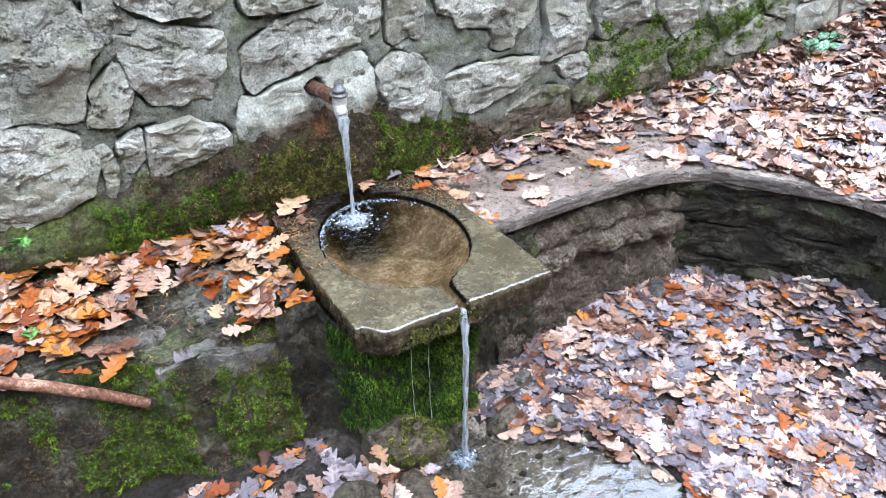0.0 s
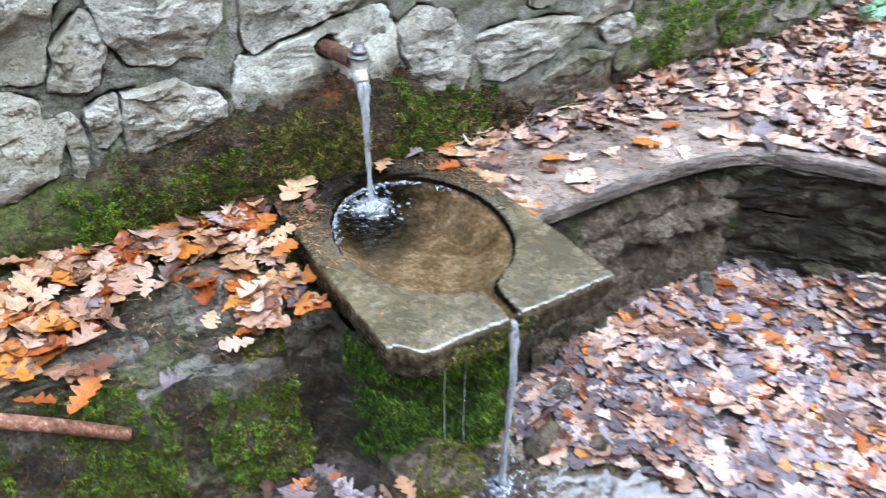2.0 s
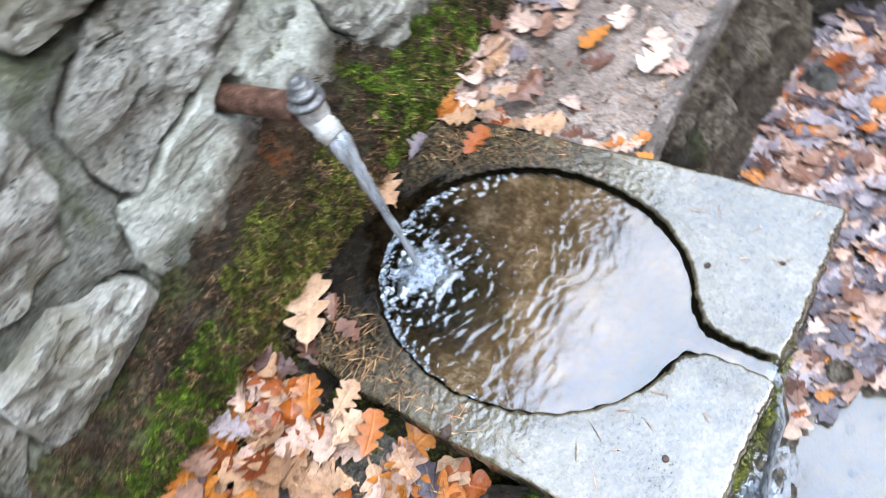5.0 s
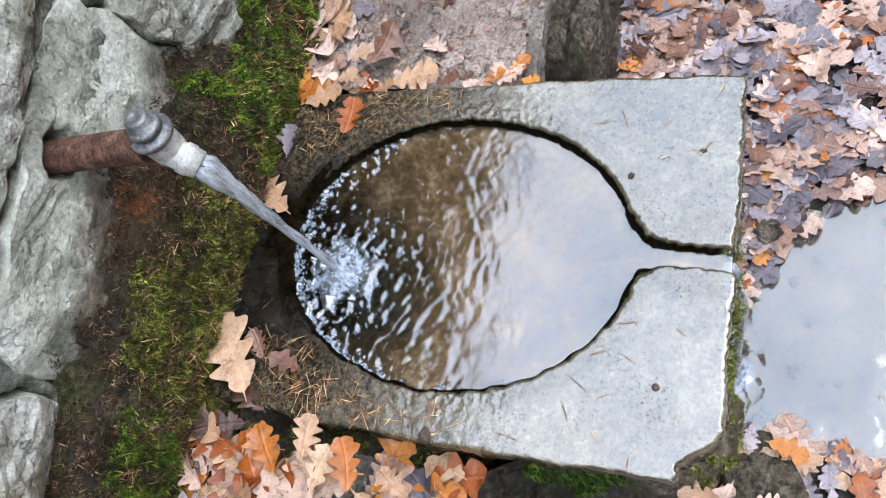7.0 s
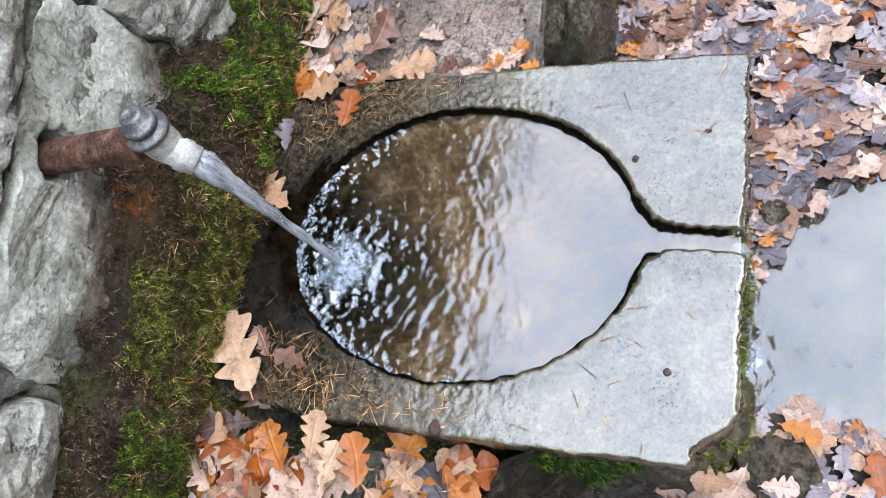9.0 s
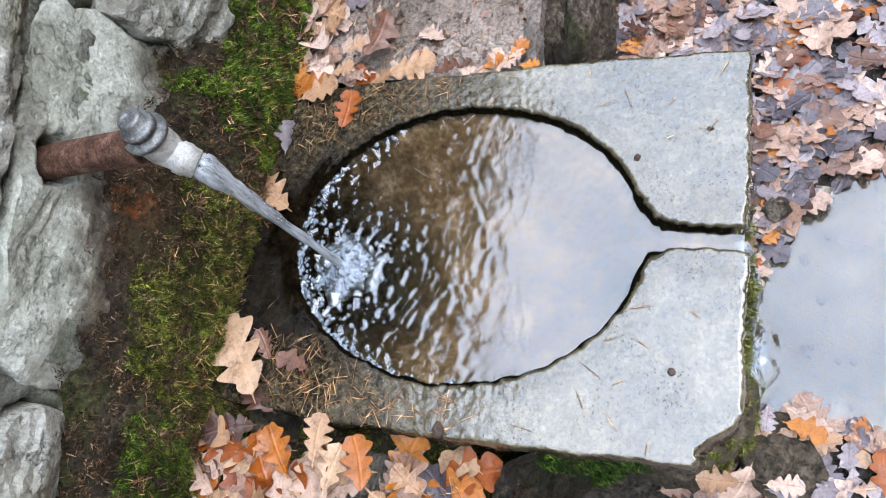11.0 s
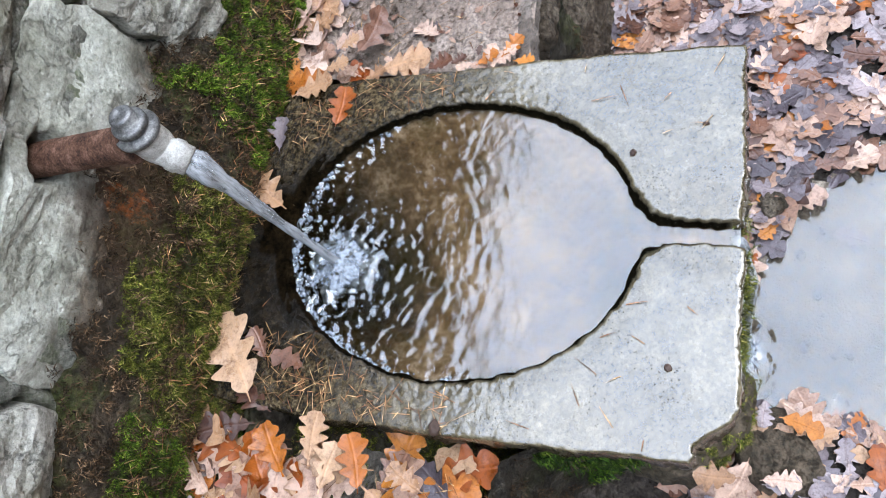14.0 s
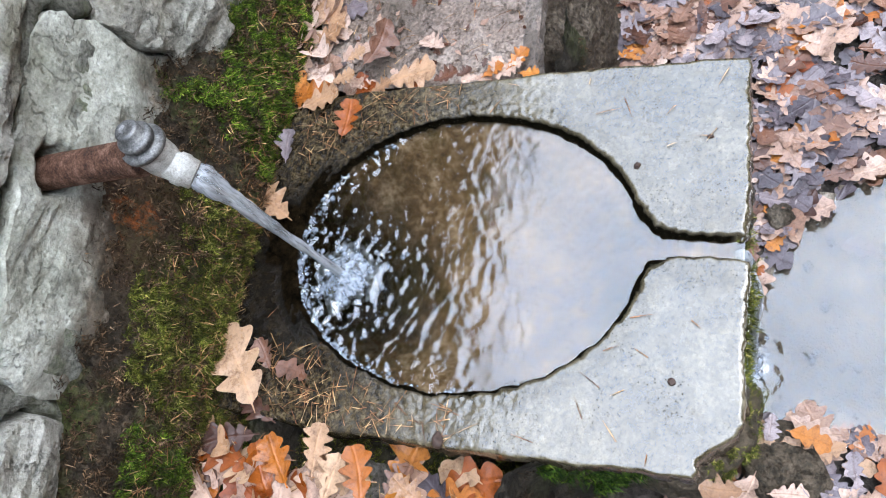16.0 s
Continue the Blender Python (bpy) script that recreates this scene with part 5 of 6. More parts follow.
# the leaves that stand out round the basin: kind, tone, x, y, z, size, turn, tilt
for row in (
    (3, "dry", -0.185, 0.594, 0.512, 0.127, -0.84, (0.08, 0.15)),
    (2, "brown", -0.160, 0.564, 0.500, 0.046, -0.86, (0.18, 0.10)),
    (4, "brown", -0.178, 0.517, 0.498, 0.049, -0.35, (0.13, 0.00)),
    (5, "brown", -0.229, 0.559, 0.490, 0.052, -0.57, (0.18, 0.05)),
    (0, "dry", -0.314, 0.647, 0.488, 0.080, -0.23, (0.08, 0.00)),
    (5, "brown", -0.291, 0.647, 0.480, 0.066, -0.15, (0.18, 0.05)),
    (1, "orange", -0.300, 0.537, 0.486, 0.075, -0.98, (0.13, 0.05)),
    (0, "orange", -0.285, 0.514, 0.490, 0.071, -0.98, (0.08, 0.00)),
    (6, "dry", -0.266, 0.463, 0.494, 0.063, -1.63, (0.08, 0.10)),
    (0, "dry", -0.297, 0.437, 0.490, 0.062, -1.83, (0.08, 0.00)),
    (3, "orange", -0.288, 0.406, 0.494, 0.069, -1.17, (0.08, 0.15)),
    (6, "dry", -0.295, 0.343, 0.478, 0.052, -0.57, (0.08, 0.10)),
    (5, "brown", -0.296, 0.628, 0.478, 0.060, 0.6, (0.20, 0.15)),
    (2, "brown", -0.322, 0.628, 0.476, 0.055, 2.1, (0.15, 0.25)),
    (8, "brown", -0.335, 0.605, 0.474, 0.060, -1.0, (0.10, 0.10)),
    (0, "dry", 0.385, 0.599, 0.486, 0.080, -0.83, (0.08, 0.00)),
    (6, "dry", 0.341, 0.608, 0.486, 0.061, -2.59, (0.08, 0.10)),
    (4, "brown", 0.315, 0.508, 0.496, 0.080, -2.04, (0.13, 0.00)),
    (6, "dry", 0.296, 0.536, 0.500, 0.034, -2.61, (0.08, 0.10)),
    (1, "orange", 0.267, 0.637, 0.500, 0.097, -0.56, (0.13, 0.05)),
    (3, "orange", 0.234, 0.603, 0.497, 0.079, -2.95, (0.08, 0.15)),
    (0, "dry", 0.217, 0.577, 0.503, 0.068, -2.84, (0.08, 0.00)),
    (6, "dry", 0.252, 0.545, 0.506, 0.041, -2.84, (0.08, 0.10)),
    (3, "orange", 0.189, 0.530, 0.497, 0.065, -1.59, (0.08, 0.15)),
    (5, "grey", 0.145, 0.612, 0.503, 0.051, -1.69, (0.18, 0.05)),
    (6, "dry", 0.057, 0.611, 0.500, 0.088, -0.70, (0.08, 0.10)),
    (5, "grey", 0.206, 0.637, 0.500, 0.033, -2.12, (0.18, 0.05)),
    (6, "dry", 0.261, 0.448, 0.486, 0.083, -3.02, (0.08, 0.10)),
    (2, "brown", 0.259, 0.393, 0.486, 0.042, -2.75, (0.18, 0.10)),
    (0, "orange", 0.264, 0.324, 0.484, 0.035, -2.60, (0.08, 0.00)),
    (0, "orange", 0.282, 0.291, 0.482, 0.041, -2.32, (0.08, 0.00)),
    (0, "dry", 0.244, 0.490, 0.488, 0.038, -2.62, (0.08, 0.00)),
    (0, "dry", -0.212, 0.014, 0.100, 0.066, -0.00, (0.08, 0.00)),
    (6, "dry", -0.133, -0.035, 0.030, 0.057, -1.27, (0.08, 0.10)),
    (1, "orange", -0.141, -0.064, 0.030, 0.049, -0.63, (0.13, 0.05)),
    (0, "dry", -0.148, -0.103, 0.030, 0.085, -0.63, (0.08, 0.00)),
    (3, "orange", 0.480, 0.455, 0.476, 0.070, 1.3, (0.0, 0.1)),
    (1, "orange", 0.755, 0.400, 0.478, 0.085, 1.0, (0.1, 0.0)),
    (3, "orange", 0.885, 0.440, 0.478, 0.070, 1.6, (0.0, 0.1)),
    (0, "tan", 0.480, 0.560, 0.478, 0.080, 1.9, (0.1, 0.1)),
    (0, "orange", -0.800, 0.330, 0.468, 0.090, 0.5, (0.1, 0.0)),
    (6, "tan", -0.440, 0.270, 0.412, 0.075, 1.5, (0.2, 0.0)),
    (5, "grey", -0.560, 0.250, 0.395, 0.085, 2.0, (0.5, 0.0)),
    (0, "tan", -0.215, -0.012, 0.075, 0.085, 1.1, (0.2, 0.2)),
    (1, "orange", 0.150, -0.030, 0.045, 0.030, 1.1, (0.2, 0.2)),
    (0, "tan", 1.045, 0.205, 0.452, 0.050, 1.1, (1.35, 0.2)),
    (2, "brown", 0.800, 0.250, 0.392, 0.060, 1.1, (1.25, 0.1)),
):
    lay_leaf(*row)

rnd = random.Random(77)
for k in range(16):
    y = rnd.uniform(0.27, 0.60)
    lay_leaf(rnd.randrange(7), rnd.choice(("tan", "tan", "brown", "orange")), 0.262 - 0.02 * (y - 0.3) + rnd.uniform(-0.008, 0.02), y, 0.482, rnd.uniform(0.022, 0.045), rnd.uniform(0, 6.28), (rnd.gauss(0, 0.2), rnd.gauss(0, 0.2)))
rnd = random.Random(21)
GROUND_TONES = (("tan", 3.4), ("pale", 0.8), ("grey", 6.4), ("brown", 2.0), ("orange", 0.8))
TERRACE_TONES = (("pale", 6.5), ("tan", 3.0), ("grey", 2.6), ("brown", 0.6), ("orange", 0.3))
LEDGE_TONES = (("dry", 2.6), ("tan", 3.2), ("orange", 4.0), ("brown", 1.0), ("grey", 0.5))


def scatter(count, area, height, tones, allowed, size=(0.06, 0.10), pile=0.02, tilt=0.22, alone=lambda x, y: False, relief=0.55):
    x0, x1, y0, y1 = area
    for _ in range(count):
        x, y = rnd.uniform(x0, x1), rnd.uniform(y0, y1)
        if rnd.random() > allowed(x, y):
            continue
        lay_leaf(rnd.randrange(len(KINDS)), pick(rnd, tones), x, y, height(x, y) + rnd.uniform(0.003, pile), rnd.uniform(*size), rnd.uniform(0, 6.28), (rnd.gauss(0, tilt), rnd.gauss(0, tilt)), alone(x, y), relief)


def on_ground(x, y):
    if y > 0.20 + 0.04 * smooth(0.3, 0.5, x) or (x < 0.14 and y > 0.11 and x > -0.3):
        return 0.0
    if x > 0.9:
        p = Vector((x, y))
        i = min(range(len(EDGE)), key=lambda k: (EDGE[k] - p).length_squared)
        if (p - EDGE[i]).dot(on_edge(EDGE_S[i])[1]) < -0.005:
            return 0.0
    if math.hypot(x - 0.01, y + 0.01) < 0.12:
        return 0.0
    return smooth(0.82, 1.08, in_puddle(x, y)) + 0.02


def on_ledge(x, y):
    if x > -0.265:
        return 0.0
    far_part = smooth(0.41, 0.54, y)
    return max(0.05, far_part, 0.75 * smooth(-0.55, -0.75, x) * smooth(0.30, 0.36, y), 1.0 * (x > -0.42) * (y < 0.38) * (y > 0.29))


def ledge_z(x, y):
    return table(y, (0.25, 0.395), (0.35, 0.425), (0.45, 0.445), (0.60, 0.47)) + 0.02 * smooth(-0.6, -0.8, x)


def on_terrace(x, y):
    p = Vector((x, y))
    d = min((e - p).length for e in EDGE)
    if x < 1.26 and y < table(x, (0.25, 0.28), (0.9, 0.29), (1.0, 0.27), (1.1, 0.2), (1.2, 0.07), (1.26, -0.2)):
        return 0.0
    if d < 0.03:
        return 0.06
    by_wall = smooth(0.50, 0.585, y - 0.05 * smooth(0.7, 0.3, x) + 0.03 * lump(x, y, 6, 9))
    open_part = smooth(0.93, 1.30, x - 0.45 * (y - 0.29) + 0.12 * lump(x, y, 2, 5))
    return max(0.035 + 0.05 * smooth(0.4, 0.8, x), by_wall * smooth(0.2, 0.40, x), open_part)


scatter(520, (-0.95, -0.26, 0.26, 0.62), ledge_z, LEDGE_TONES, on_ledge, (0.055, 0.095), 0.024, 0.20, lambda x, y: x > -0.7, 0.8)
scatter(420, (0.26, 1.0, 0.28, 0.66), terrace_z, TERRACE_TONES, on_terrace, (0.055, 0.09), 0.010, 0.16, lambda x, y: True, 0.9)
scatter(700, (-0.9, -0.1, -1.0, 0.3), ground_z, (("grey", 8.0), ("tan", 1.6), ("brown", 2.4), ("orange", 0.8)), on_ground, (0.045, 0.085), 0.012, 0.15)


def over_stone(x, y):
    k = 1 - ((x + 0.16) / 0.08) ** 2 - ((y + 0.075) / 0.065) ** 2
    return max(ground_z(x, y), 0.015 + 0.036 * math.sqrt(k) if k > 0 else 0.0)


scatter(60, (-0.34, -0.07, -0.27, -0.03), over_stone, (("tan", 3.0), ("dry", 2.5), ("orange", 1.6), ("grey", 1.5)), lambda x, y: 0.9 if (x + 0.16) ** 2 + (y + 0.075) ** 2 > 0.0022 else 0.12, (0.045, 0.075), 0.012, 0.14)
scatter(700, (-2.4, 1.28, -2.8, -1.0), ground_z, GROUND_TONES, lambda x, y: 1.0, (0.05, 0.09), 0.014, 0.15)
scatter(150, (-1.9, -0.9, -1.0, 0.2), ground_z, GROUND_TONES, lambda x, y: 1.0, (0.05, 0.09), 0.014, 0.15)
scatter(4200, (-0.1, 1.28, -1.0, 0.3), ground_z, GROUND_TONES, on_ground, (0.045, 0.09), 0.016, 0.15, lambda x, y: 0.0 < x < 0.42 and y > -0.2)
scatter(5000, (0.9, 3.0, -1.0, 0.68), terrace_z, TERRACE_TONES, on_terrace, (0.06, 0.105), 0.012, 0.20, relief=0.95)
scatter(1500, (0.27, 1.6, 0.28, 0.66), terrace_z, (("brown", 4.0), ("tan", 2.0), ("grey", 1.5)), lambda x, y: 0.3 * (on_terrace(x, y) > 0), (0.008, 0.020), 0.003, 0.2)
scatter(1300, (3.0, 6.0, -1.0, 0.66), terrace_z, TERRACE_TONES, lambda x, y: 1.0, (0.06, 0.105), 0.012, 0.2, relief=0.9)
scatter(800, (-4.5, 1.2, -5.0, -2.8), ground_z, GROUND_TONES, lambda x, y: 1.0, (0.05, 0.09), 0.014, 0.15)
scatter(700, (-4.5, -1.9, -2.8, 0.5), ground_z, GROUND_TONES, lambda x, y: 1.0, (0.05, 0.09), 0.014, 0.15)
for tone, (verts, uvs, faces) in heap.items():
    if verts:
        ob = new("leaf_litter", with_uv("leaf_litter", verts, uvs, faces, LITTER[tone]))
        tagged(ob, "carpet of " + {"tan": "pale tan", "pale": "pale pinkish", "dry": "dry light-brown", "orange": "orange", "brown": "dark brown", "grey": "wet grey"}[tone] + " fallen oak leaves", "leaf litter", kind="stuff")

# ---- moss and needles ----


def tufts(name, spots, count, height, material, label, seed, category="moss"):
    """Tiny upright blades on a surface: spots(rnd) gives a place and a normal, or None."""
    rnd = random.Random(seed)
    verts, faces = [], []
    for _ in range(count // 2):
        got = spots(rnd)
        if got is None:
            continue
        p, nrm = got
        nrm = Vector(nrm).normalized()
        puff = lump(p.x, p.y, p.z + seed, 55, 3)              # cushions with dark clefts between them
        if puff < -0.22:
            continue
        p = p + nrm * height * (1.9 * max(0.0, puff + 0.15))
        lean = nrm + Vector((rnd.gauss(0, 0.4), rnd.gauss(0, 0.4), rnd.gauss(0.2, 0.4)))
        for _ in range(5):
            way = (lean + Vector((rnd.gauss(0, 0.6), rnd.gauss(0, 0.6), rnd.gauss(0, 0.6)))).normalized()
            side = Matrix.Rotation(rnd.uniform(0, 6.28), 3, way) @ way.orthogonal().normalized()
            h, w = height * rnd.uniform(0.5, 1.7), height * rnd.uniform(0.07, 0.14)
            root = p + Vector((rnd.gauss(0, 0.35), rnd.gauss(0, 0.15), rnd.gauss(0, 0.35))) * height
            k = len(verts)
            verts += [root - side * w, root + side * w, root + way * h + Vector((0, 0, -0.25 * h))]
            faces.append((k, k + 1, k + 2))
    return tagged(shape(name, verts, faces, material, flat=True), label, category, kind="stuff")


def moss_here(x, z, seed, cut):
    return lump(x, seed, z, 9, 4) > cut


def bank_spot(x0, x1, v0, v1, cut, seed):
    def spot(rnd):
        x, v = rnd.uniform(x0, x1), rnd.uniform(v0, min(1.0, v1))
        rim = min((x - x0) / (x1 - x0), (x1 - x) / (x1 - x0), 0.6 * (v1 - v) / (v1 - v0))
        if ((x + 0.055) / 0.10) ** 2 + ((bank_at(x, v).z - 0.705) / 0.065) ** 2 < 1 + 0.6 * lump(x, v, 3, 20):        # bare, rust-washed earth under the pipe
            return None
        if not moss_here(x, v * 0.25, seed, cut + 1.1 * (1 - smooth(0.0, 0.22, rim))) or lump(x, v * 0.3, seed, 45, 3) < -0.32:
            return None
        return bank_at(x, v) + Vector((0, 0, -0.001)), (0.0, -0.75, 0.5)
    return spot


tufts("moss", bank_spot(-0.02, 0.46, 0.10, 1.0, -0.6, 1), 90000, 0.0062, MOSS, "bright green moss on the bank beside the jet", 1)
tufts("moss", bank_spot(-0.32, 0.08, 0.08, 1.1, -0.5, 4), 90000, 0.0060, OLIVE, "olive moss on the bank under the pipe", 2)
tufts("moss", bank_spot(-0.72, -0.20, 0.03, 1.0, -0.42, 6), 80000, 0.0058, MOSS, "green moss carpeting the bank above the ledge", 3)
tufts("moss", bank_spot(-1.2, -0.6, 0.2, 0.9, 0.15, 9), 2500, 0.008, OLIVE, "thin olive moss on the dark bank", 4)


def bare_spot(rnd):
    x, v = rnd.uniform(-0.55, 0.55), rnd.uniform(0.1, 1.0)
    return (bank_at(x, v), (0.0, -0.75, 0.5)) if lump(x, v * 0.3, 17, 30, 3) > -0.3 else None


tufts("dead_moss", bare_spot, 34000, 0.0075, DEAD, "brown dead moss and root fibres on the bank", 10)


def gap_spot(rnd):
    x, v = rnd.uniform(-0.44, -0.19), rnd.uniform(0.04, 0.86)
    return (ledge_at(x, v), (0.1, -0.4, 0.9)) if lump(x, v * 0.5, 19, 22, 3) > -0.25 else None


def grit_spot(rnd):
    if rnd.random() < 0.7:
        x, v = rnd.uniform(-1.0, -0.2), rnd.uniform(0.05, 0.5)
        return (ledge_at(x, v), (0, -1, 0.3)) if lump(x, v * 0.5, 23, 26, 3) > -0.1 else None
    x, v = rnd.uniform(-0.32, 0.38), rnd.uniform(0.05, 0.95)
    return (under_at(x, v), (0, -1, 0.2)) if lump(x, v * 0.4, 24, 26, 3) > 0.0 else None


tufts("dead_moss", grit_spot, 26000, 0.006, DEAD, "brown root fibres and grit on the ledge's front", 12)
tufts("moss", gap_spot, 34000, 0.006, OLIVE, "dark moss in the gap between ledge and basin", 11)


def ledge_spot(rnd):
    x, v = rnd.uniform(-1.05, -0.33), rnd.uniform(0.06, 0.46)
    cut = 0.14 - 0.62 * math.exp(-((x + 0.72) / 0.11) ** 2) - 0.65 * math.exp(-((x + 0.42) / 0.08) ** 2) * (v < 0.36)
    if not moss_here(x, v * 0.5, 3, cut):
        return None
    return ledge_at(x, v), (0, -1, 0.2)


tufts("moss", ledge_spot, 76000, 0.0052, MOSS, "green moss on the ledge's damp front", 5)


def under_spot(rnd):
    x, v = rnd.uniform(-0.24, 0.14), rnd.uniform(0.08, 0.97)
    if not moss_here(x, v * 0.4, 12, -0.35 + 0.5 * smooth(0.06, 0.14, x) + 0.3 * smooth(-0.16, -0.24, x)):
        return None
    return under_at(x, v), (0, -0.7, -0.8)


tufts("moss", under_spot, 44000, 0.012, WET_SHADE_MOSS, "wet hanging moss on the pedestal, basin's shade in its green", 6)


def drip_spot(rnd):
    x, v = rnd.uniform(0.008, 0.075), rnd.uniform(0.30, 0.98)
    if lump(x, v * 0.4, 5, 18, 3) < -0.35 + 0.5 * smooth(0.05, 0.075, x):
        return None
    return under_at(x, v), (0.1, -0.8, -0.5)


tufts("moss", drip_spot, 9000, 0.010, MOSS, "bright yellow-green moss beside the overflow", 14)

from mathutils.bvhtree import BVHTree

WALL_TREE = BVHTree.FromPolygons(WALL_V, WALL_F)


def stone_moss(rnd):
    x = rnd.uniform(0.86, 1.95)
    z = rnd.uniform(0.5, 0.82)
    want = 0.75 * math.exp(-((x - 1.05) / 0.14) ** 2 - ((z - 0.66) / 0.09) ** 2) + 0.75 * math.exp(-((x - 1.55) / 0.16) ** 2 - ((z - 0.72) / 0.06) ** 2) + 0.4 * math.exp(-((x - 1.3) / 0.10) ** 2 - ((z - 0.66) / 0.06) ** 2)
    if lump(x, 15, z, 14, 4) > want * 1.3 - 0.35 or z < bank_top(x):
        return None
    hit, normal, _, _ = WALL_TREE.ray_cast(Vector((x, 0.4, z)), Vector((0, 1, 0)))
    if hit is None:
        hit, normal = Vector((x, WALL_Y, z)), Vector((0, -1, 0.2))
    return hit + Vector((0, 0.001, 0)), normal if normal.y < 0 else -normal


tufts("moss", stone_moss, 26000, 0.010, MOSS, "bright moss in the joints of the rubble wall", 7)


def boulder_moss(rnd):
    a, b = rnd.uniform(-0.4, 2.6), rnd.uniform(0.2, 1.4)
    n = Vector((math.cos(a) * math.sin(b), -abs(math.sin(a)) * math.sin(b), math.cos(b)))
    if lump(n.x, n.y, n.z, 5, 3) < 0.05 - 0.5 * (n.x > 0.3):
        return None
    c = Vector((-0.15, 0.06, 0.045))
    hit, normal, _, _ = BOULDER_TREE.ray_cast(c + n * 0.4, -n)
    return (hit, normal) if hit is not None else None


bpy.context.view_layer.update()
BOULDER_TREE = BVHTree.FromPolygons([boulder.matrix_world @ v.co for v in boulder.data.vertices], [tuple(f.vertices) for f in boulder.data.polygons])
tufts("moss", boulder_moss, 7000, 0.006, OLIVE, "thin moss on the boulder under the outlet", 13)


def chip_moss(rnd):
    x = rnd.uniform(-0.16, 0.0)
    return Vector((x, -0.002 - rnd.uniform(0, 0.006), 0.455 + rnd.uniform(-0.03, 0.015))), (0, -1, 0.4)


def lip_moss(rnd):
    return Vector((rnd.uniform(0.022, 0.058), rnd.uniform(-0.006, 0.012), 0.462 + rnd.uniform(-0.03, 0.012))), (0, -1, 0.4)


tufts("moss", lip_moss, 260, 0.007, OLIVE, "dark moss on the lip of the channel", 9)
tufts("moss", chip_moss, 700, 0.007, OLIVE, "small mossy fringe on the basin's front face", 8)


def needles(count, spots, seed, label):
    rnd = random.Random(seed)
    verts, faces = [], []
    for _ in range(count):
        x, y, z = spots(rnd)
        a, l, w = rnd.uniform(0, 6.28), rnd.uniform(0.010, 0.036), 0.00048
        d, s = Vector((math.cos(a), math.sin(a), rnd.gauss(0, 0.12))) * l, Vector((-math.sin(a), math.cos(a), 0)) * w
        p, k = Vector((x, y, z)), len(verts)
        verts += [p - d / 2 - s, p - d / 2 + s, p + s + Vector((0, 0, 0.0012)), p - s + Vector((0, 0, 0.0012)), p + d / 2]
        faces += [(k, k + 1, k + 2, k + 3), (k + 3, k + 2, k + 4)]
    return tagged(shape("dry_needles", verts, faces, NEEDLE, flat=True), label, "needles", kind="stuff")


def rim_spot(rnd):
    while True:
        side = rnd.random()
        if side < 0.5:
            x, y = rnd.uniform(-0.245, -0.14), rnd.uniform(0.30, 0.58)
        elif side < 0.85:
            x, y = rnd.uniform(0.13, 0.24), rnd.uniform(0.36, 0.60)
        else:
            x, y = rnd.uniform(-0.24, 0.25), rnd.uniform(0.01, 0.6)
        if bowl_distance(x, y) > 0.012 and slab_left(y) + 0.006 < x < slab_right(y) - 0.006:
            return x, y, basin_top(x, y) + 0.0015


needles(300, rim_spot, 31, "dry pine needles scattered on the basin's rim")
needles(220, lambda r: (lambda x, y: (x, y, terrace_z(x, y) + 0.002))(r.uniform(0.26, 1.0), r.uniform(0.30, 0.62)), 32, "dry pine needles on the terrace")
needles(330, lambda r: (lambda x, y: (x, y, ledge_z(x, y) + 0.018))(r.uniform(-0.75, -0.25), r.uniform(0.25, 0.62)), 33, "dry pine needles on the ledge")
needles(800, lambda r: tuple(bank_at(r.uniform(-0.4, 0.4), r.uniform(0.15, 0.75)) + Vector((0, -0.007, 0.004))), 34, "dry pine needles caught in the moss")

# ---- sticks ----


def stick(name, points, radius, material, label):
    pts = [Vector(p) for p in points]
    line = [pts[0].lerp(pts[1], t) for t in steps(0, 1, 10)] if len(pts) == 2 else pts
    line = [p + Vector((0, 0.004 * lump(i, 0, radius * 90, 0.4), 0.004 * lump(i, 5, 1, 0.4))) for i, p in enumerate(line)]
    verts, faces = tube(line, [radius * (1 + 0.12 * lump(i, 2, 0, 0.7)) * (0.9 if i == 0 else 1) for i in range(len(line))], 12, 0.15)
    return tagged(shape(name, verts, faces, material), label, "stick")


stick("branch", ((-0.672, 0.243, 0.314), (-0.76, 0.252, 0.378), (-0.85, 0.262, 0.438), (-0.93, 0.272, 0.482), (-1.12, 0.30, 0.545)), 0.0132, BRANCH, "bare reddish broken branch jutting over the ledge")
stick("twig", ((0.104, 0.135, 0.052), (0.192, 0.162, 0.062)), 0.0038, PALE_TWIG, "short pale barkless twig beside the overflow")
stick("twig", ((0.125, 0.051, 0.045), (0.292, 0.085, 0.052)), 0.0034, TWIG, "thin dark twig lying among the leaves")
stick("twig", ((0.285, 0.079, 0.050), (0.296, 0.098, 0.058)), 0.0024, TWIG, "forked end of a thin dark twig")
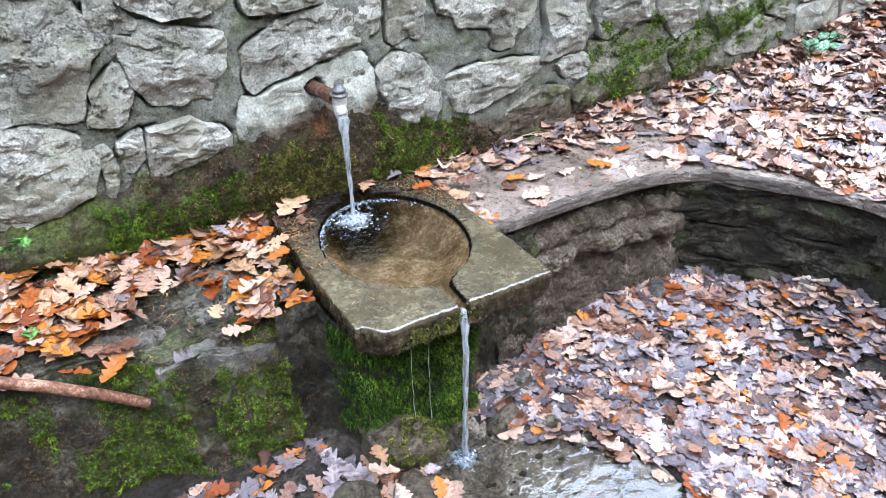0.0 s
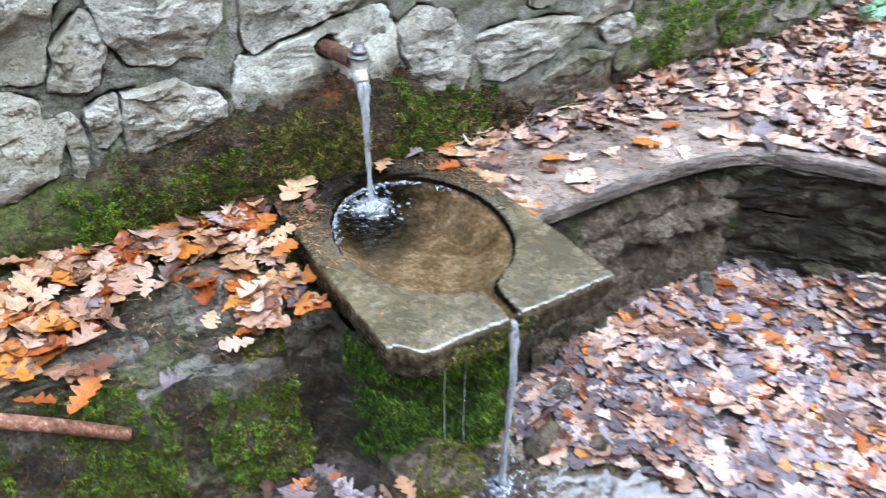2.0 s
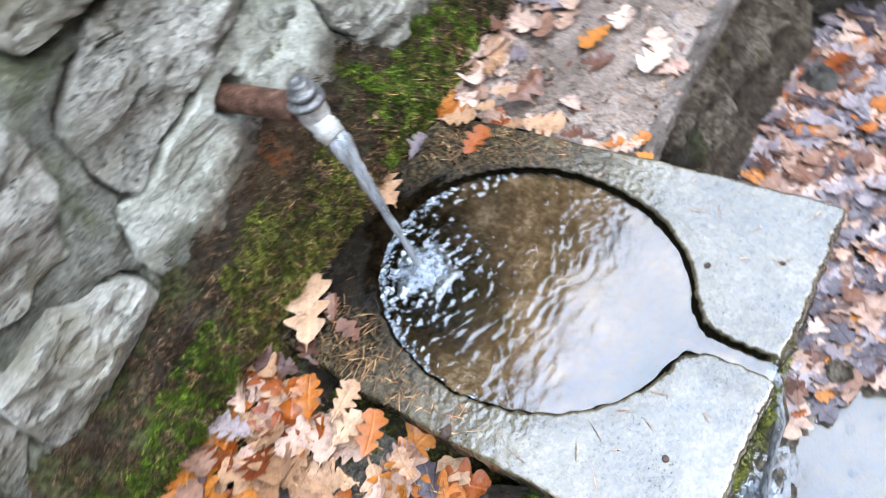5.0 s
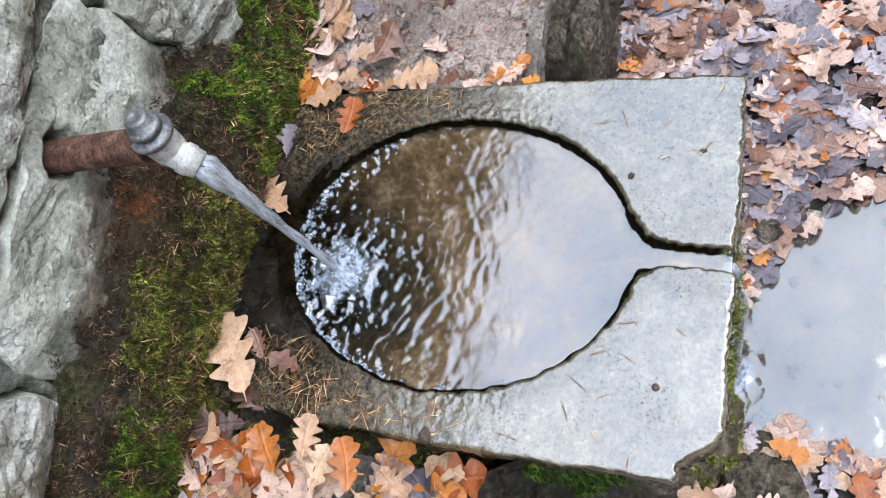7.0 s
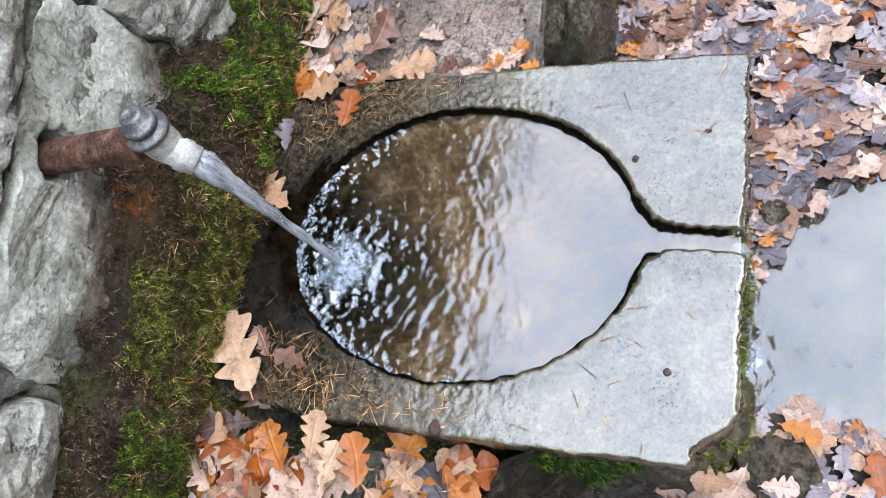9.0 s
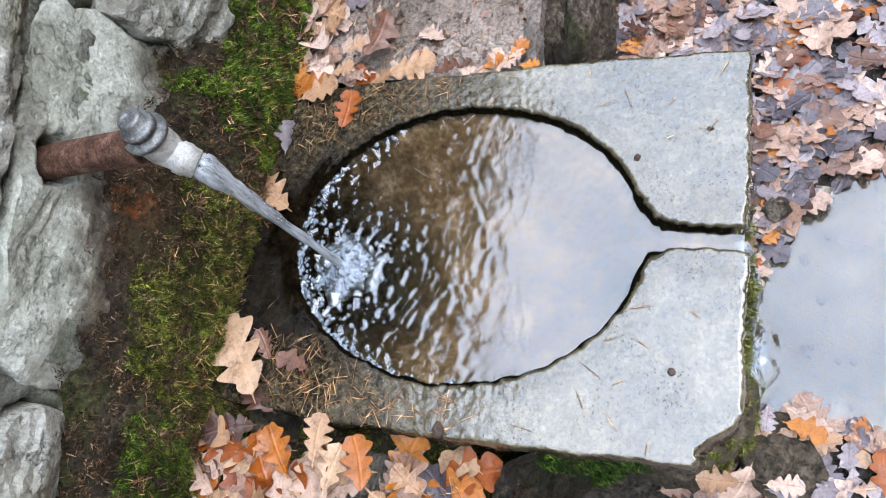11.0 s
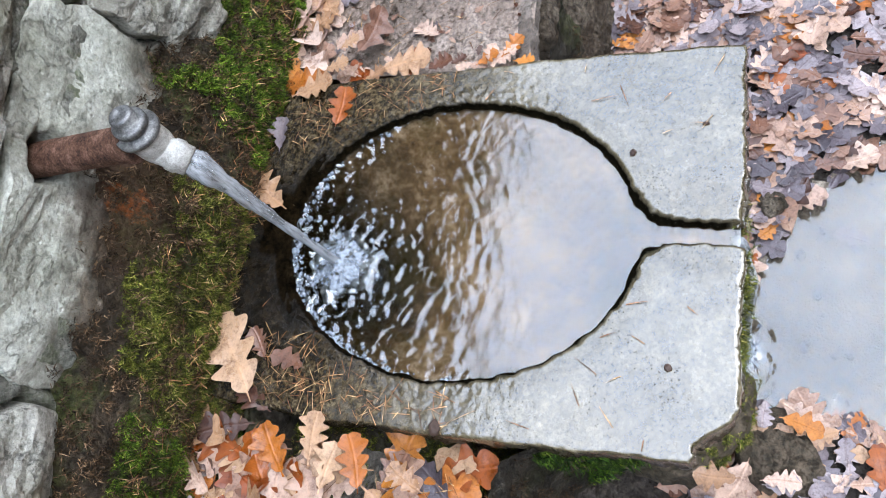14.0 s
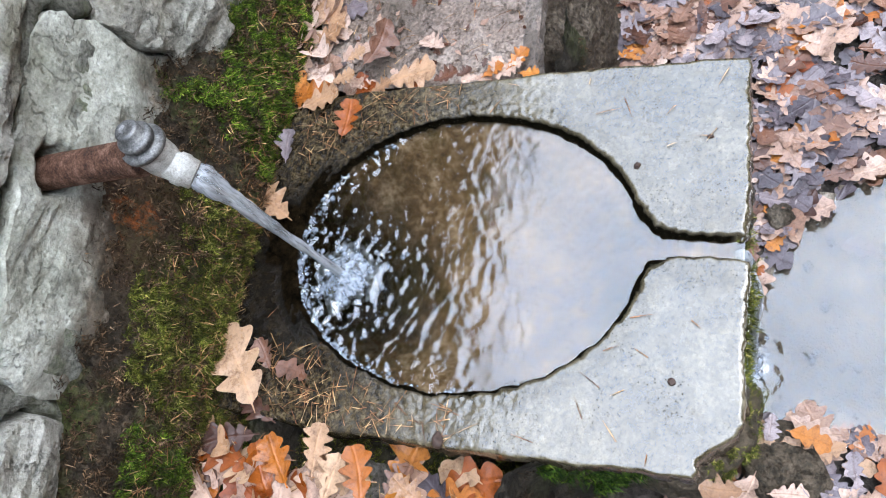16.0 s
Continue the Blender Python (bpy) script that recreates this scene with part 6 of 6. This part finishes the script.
for x, y, turn, long in ((1.20, -0.07, -0.5, 0.055), (1.185, -0.105, -1.3, 0.055), (1.225, -0.115, -0.7, 0.05)):
    way = Vector((math.cos(turn), math.sin(turn), 0.05))
    verts, faces = tube([Vector((x, y, ground_z(x, y) + 0.022)) + way * long * t for t in steps(-0.5, 0.5, 8)], [0.003 + 0.006 * t for t in steps(0, 1, 8)], 14, 0.3, caps=False)
    tagged(shape("bark_curl", verts, faces, PALE_TWIG), "pale rolled strip of bark among the leaves", "bark", "bark strips")

# ---- living plants ----


def leaflet_plant(name, base, spread_, count, size, material, label, seed, lobed=False):
    rnd = random.Random(seed)
    thing = tagged(new(name), label, "plant")
    thing.location = base
    for _ in range(count):
        a, r = rnd.uniform(0, 6.28), rnd.uniform(0.2, 1.0) * spread_
        p = Vector((math.cos(a) * r, math.sin(a) * r * 0.6 - 0.01, rnd.uniform(0.0, 0.5) * spread_))
        turn = Euler((rnd.uniform(0.2, 0.9), rnd.uniform(-0.4, 0.4), rnd.uniform(0, 6.28))).to_matrix()
        s = size * rnd.uniform(0.7, 1.2)
        verts, faces = [], []
        rows = 10
        for j in range(rows + 1):
            t = j / rows
            w = 0.5 * s * math.sin(math.pi * t ** 0.75) ** 0.8 * (1 + (0.35 * math.cos(t * 15) if lobed else 0.05))
            for side in (-1, 0, 1):
                verts.append(p + turn @ Vector((side * w, (t - 0.5) * s, 0.12 * s * abs(side) - 0.3 * s * (t - 0.5) ** 2)))
        for j in range(rows):
            for k in range(2):
                i = j * 3 + k
                faces.append((i, i + 1, i + 4, i + 3))
        shape("leaf", verts, faces, material, thing)
        verts, faces = tube([(0, 0, -0.01), p * 0.6, p], [0.0012, 0.001, 0.0008], 6)
        shape("stem", verts, faces, material, thing)
    return thing


leaflet_plant("herb", (-0.84, 0.585, 0.60), 0.035, 9, 0.024, GREEN, "small bright green lobed herb at the wall's foot", 1, True)
leaflet_plant("herb", (-0.86, 0.42, 0.475), 0.012, 3, 0.032, GREEN, "green clover-like leaf among the fallen leaves", 2)
leaflet_plant("ivy", (1.93, 0.585, 0.575), 0.12, 13, 0.042, IVY, "trailing ivy with pale green leaves at the wall's foot", 3)
leaflet_plant("ivy", (1.45, 0.615, 0.50), 0.05, 7, 0.032, IVY, "small trailing ivy among leaves by the wall", 4)
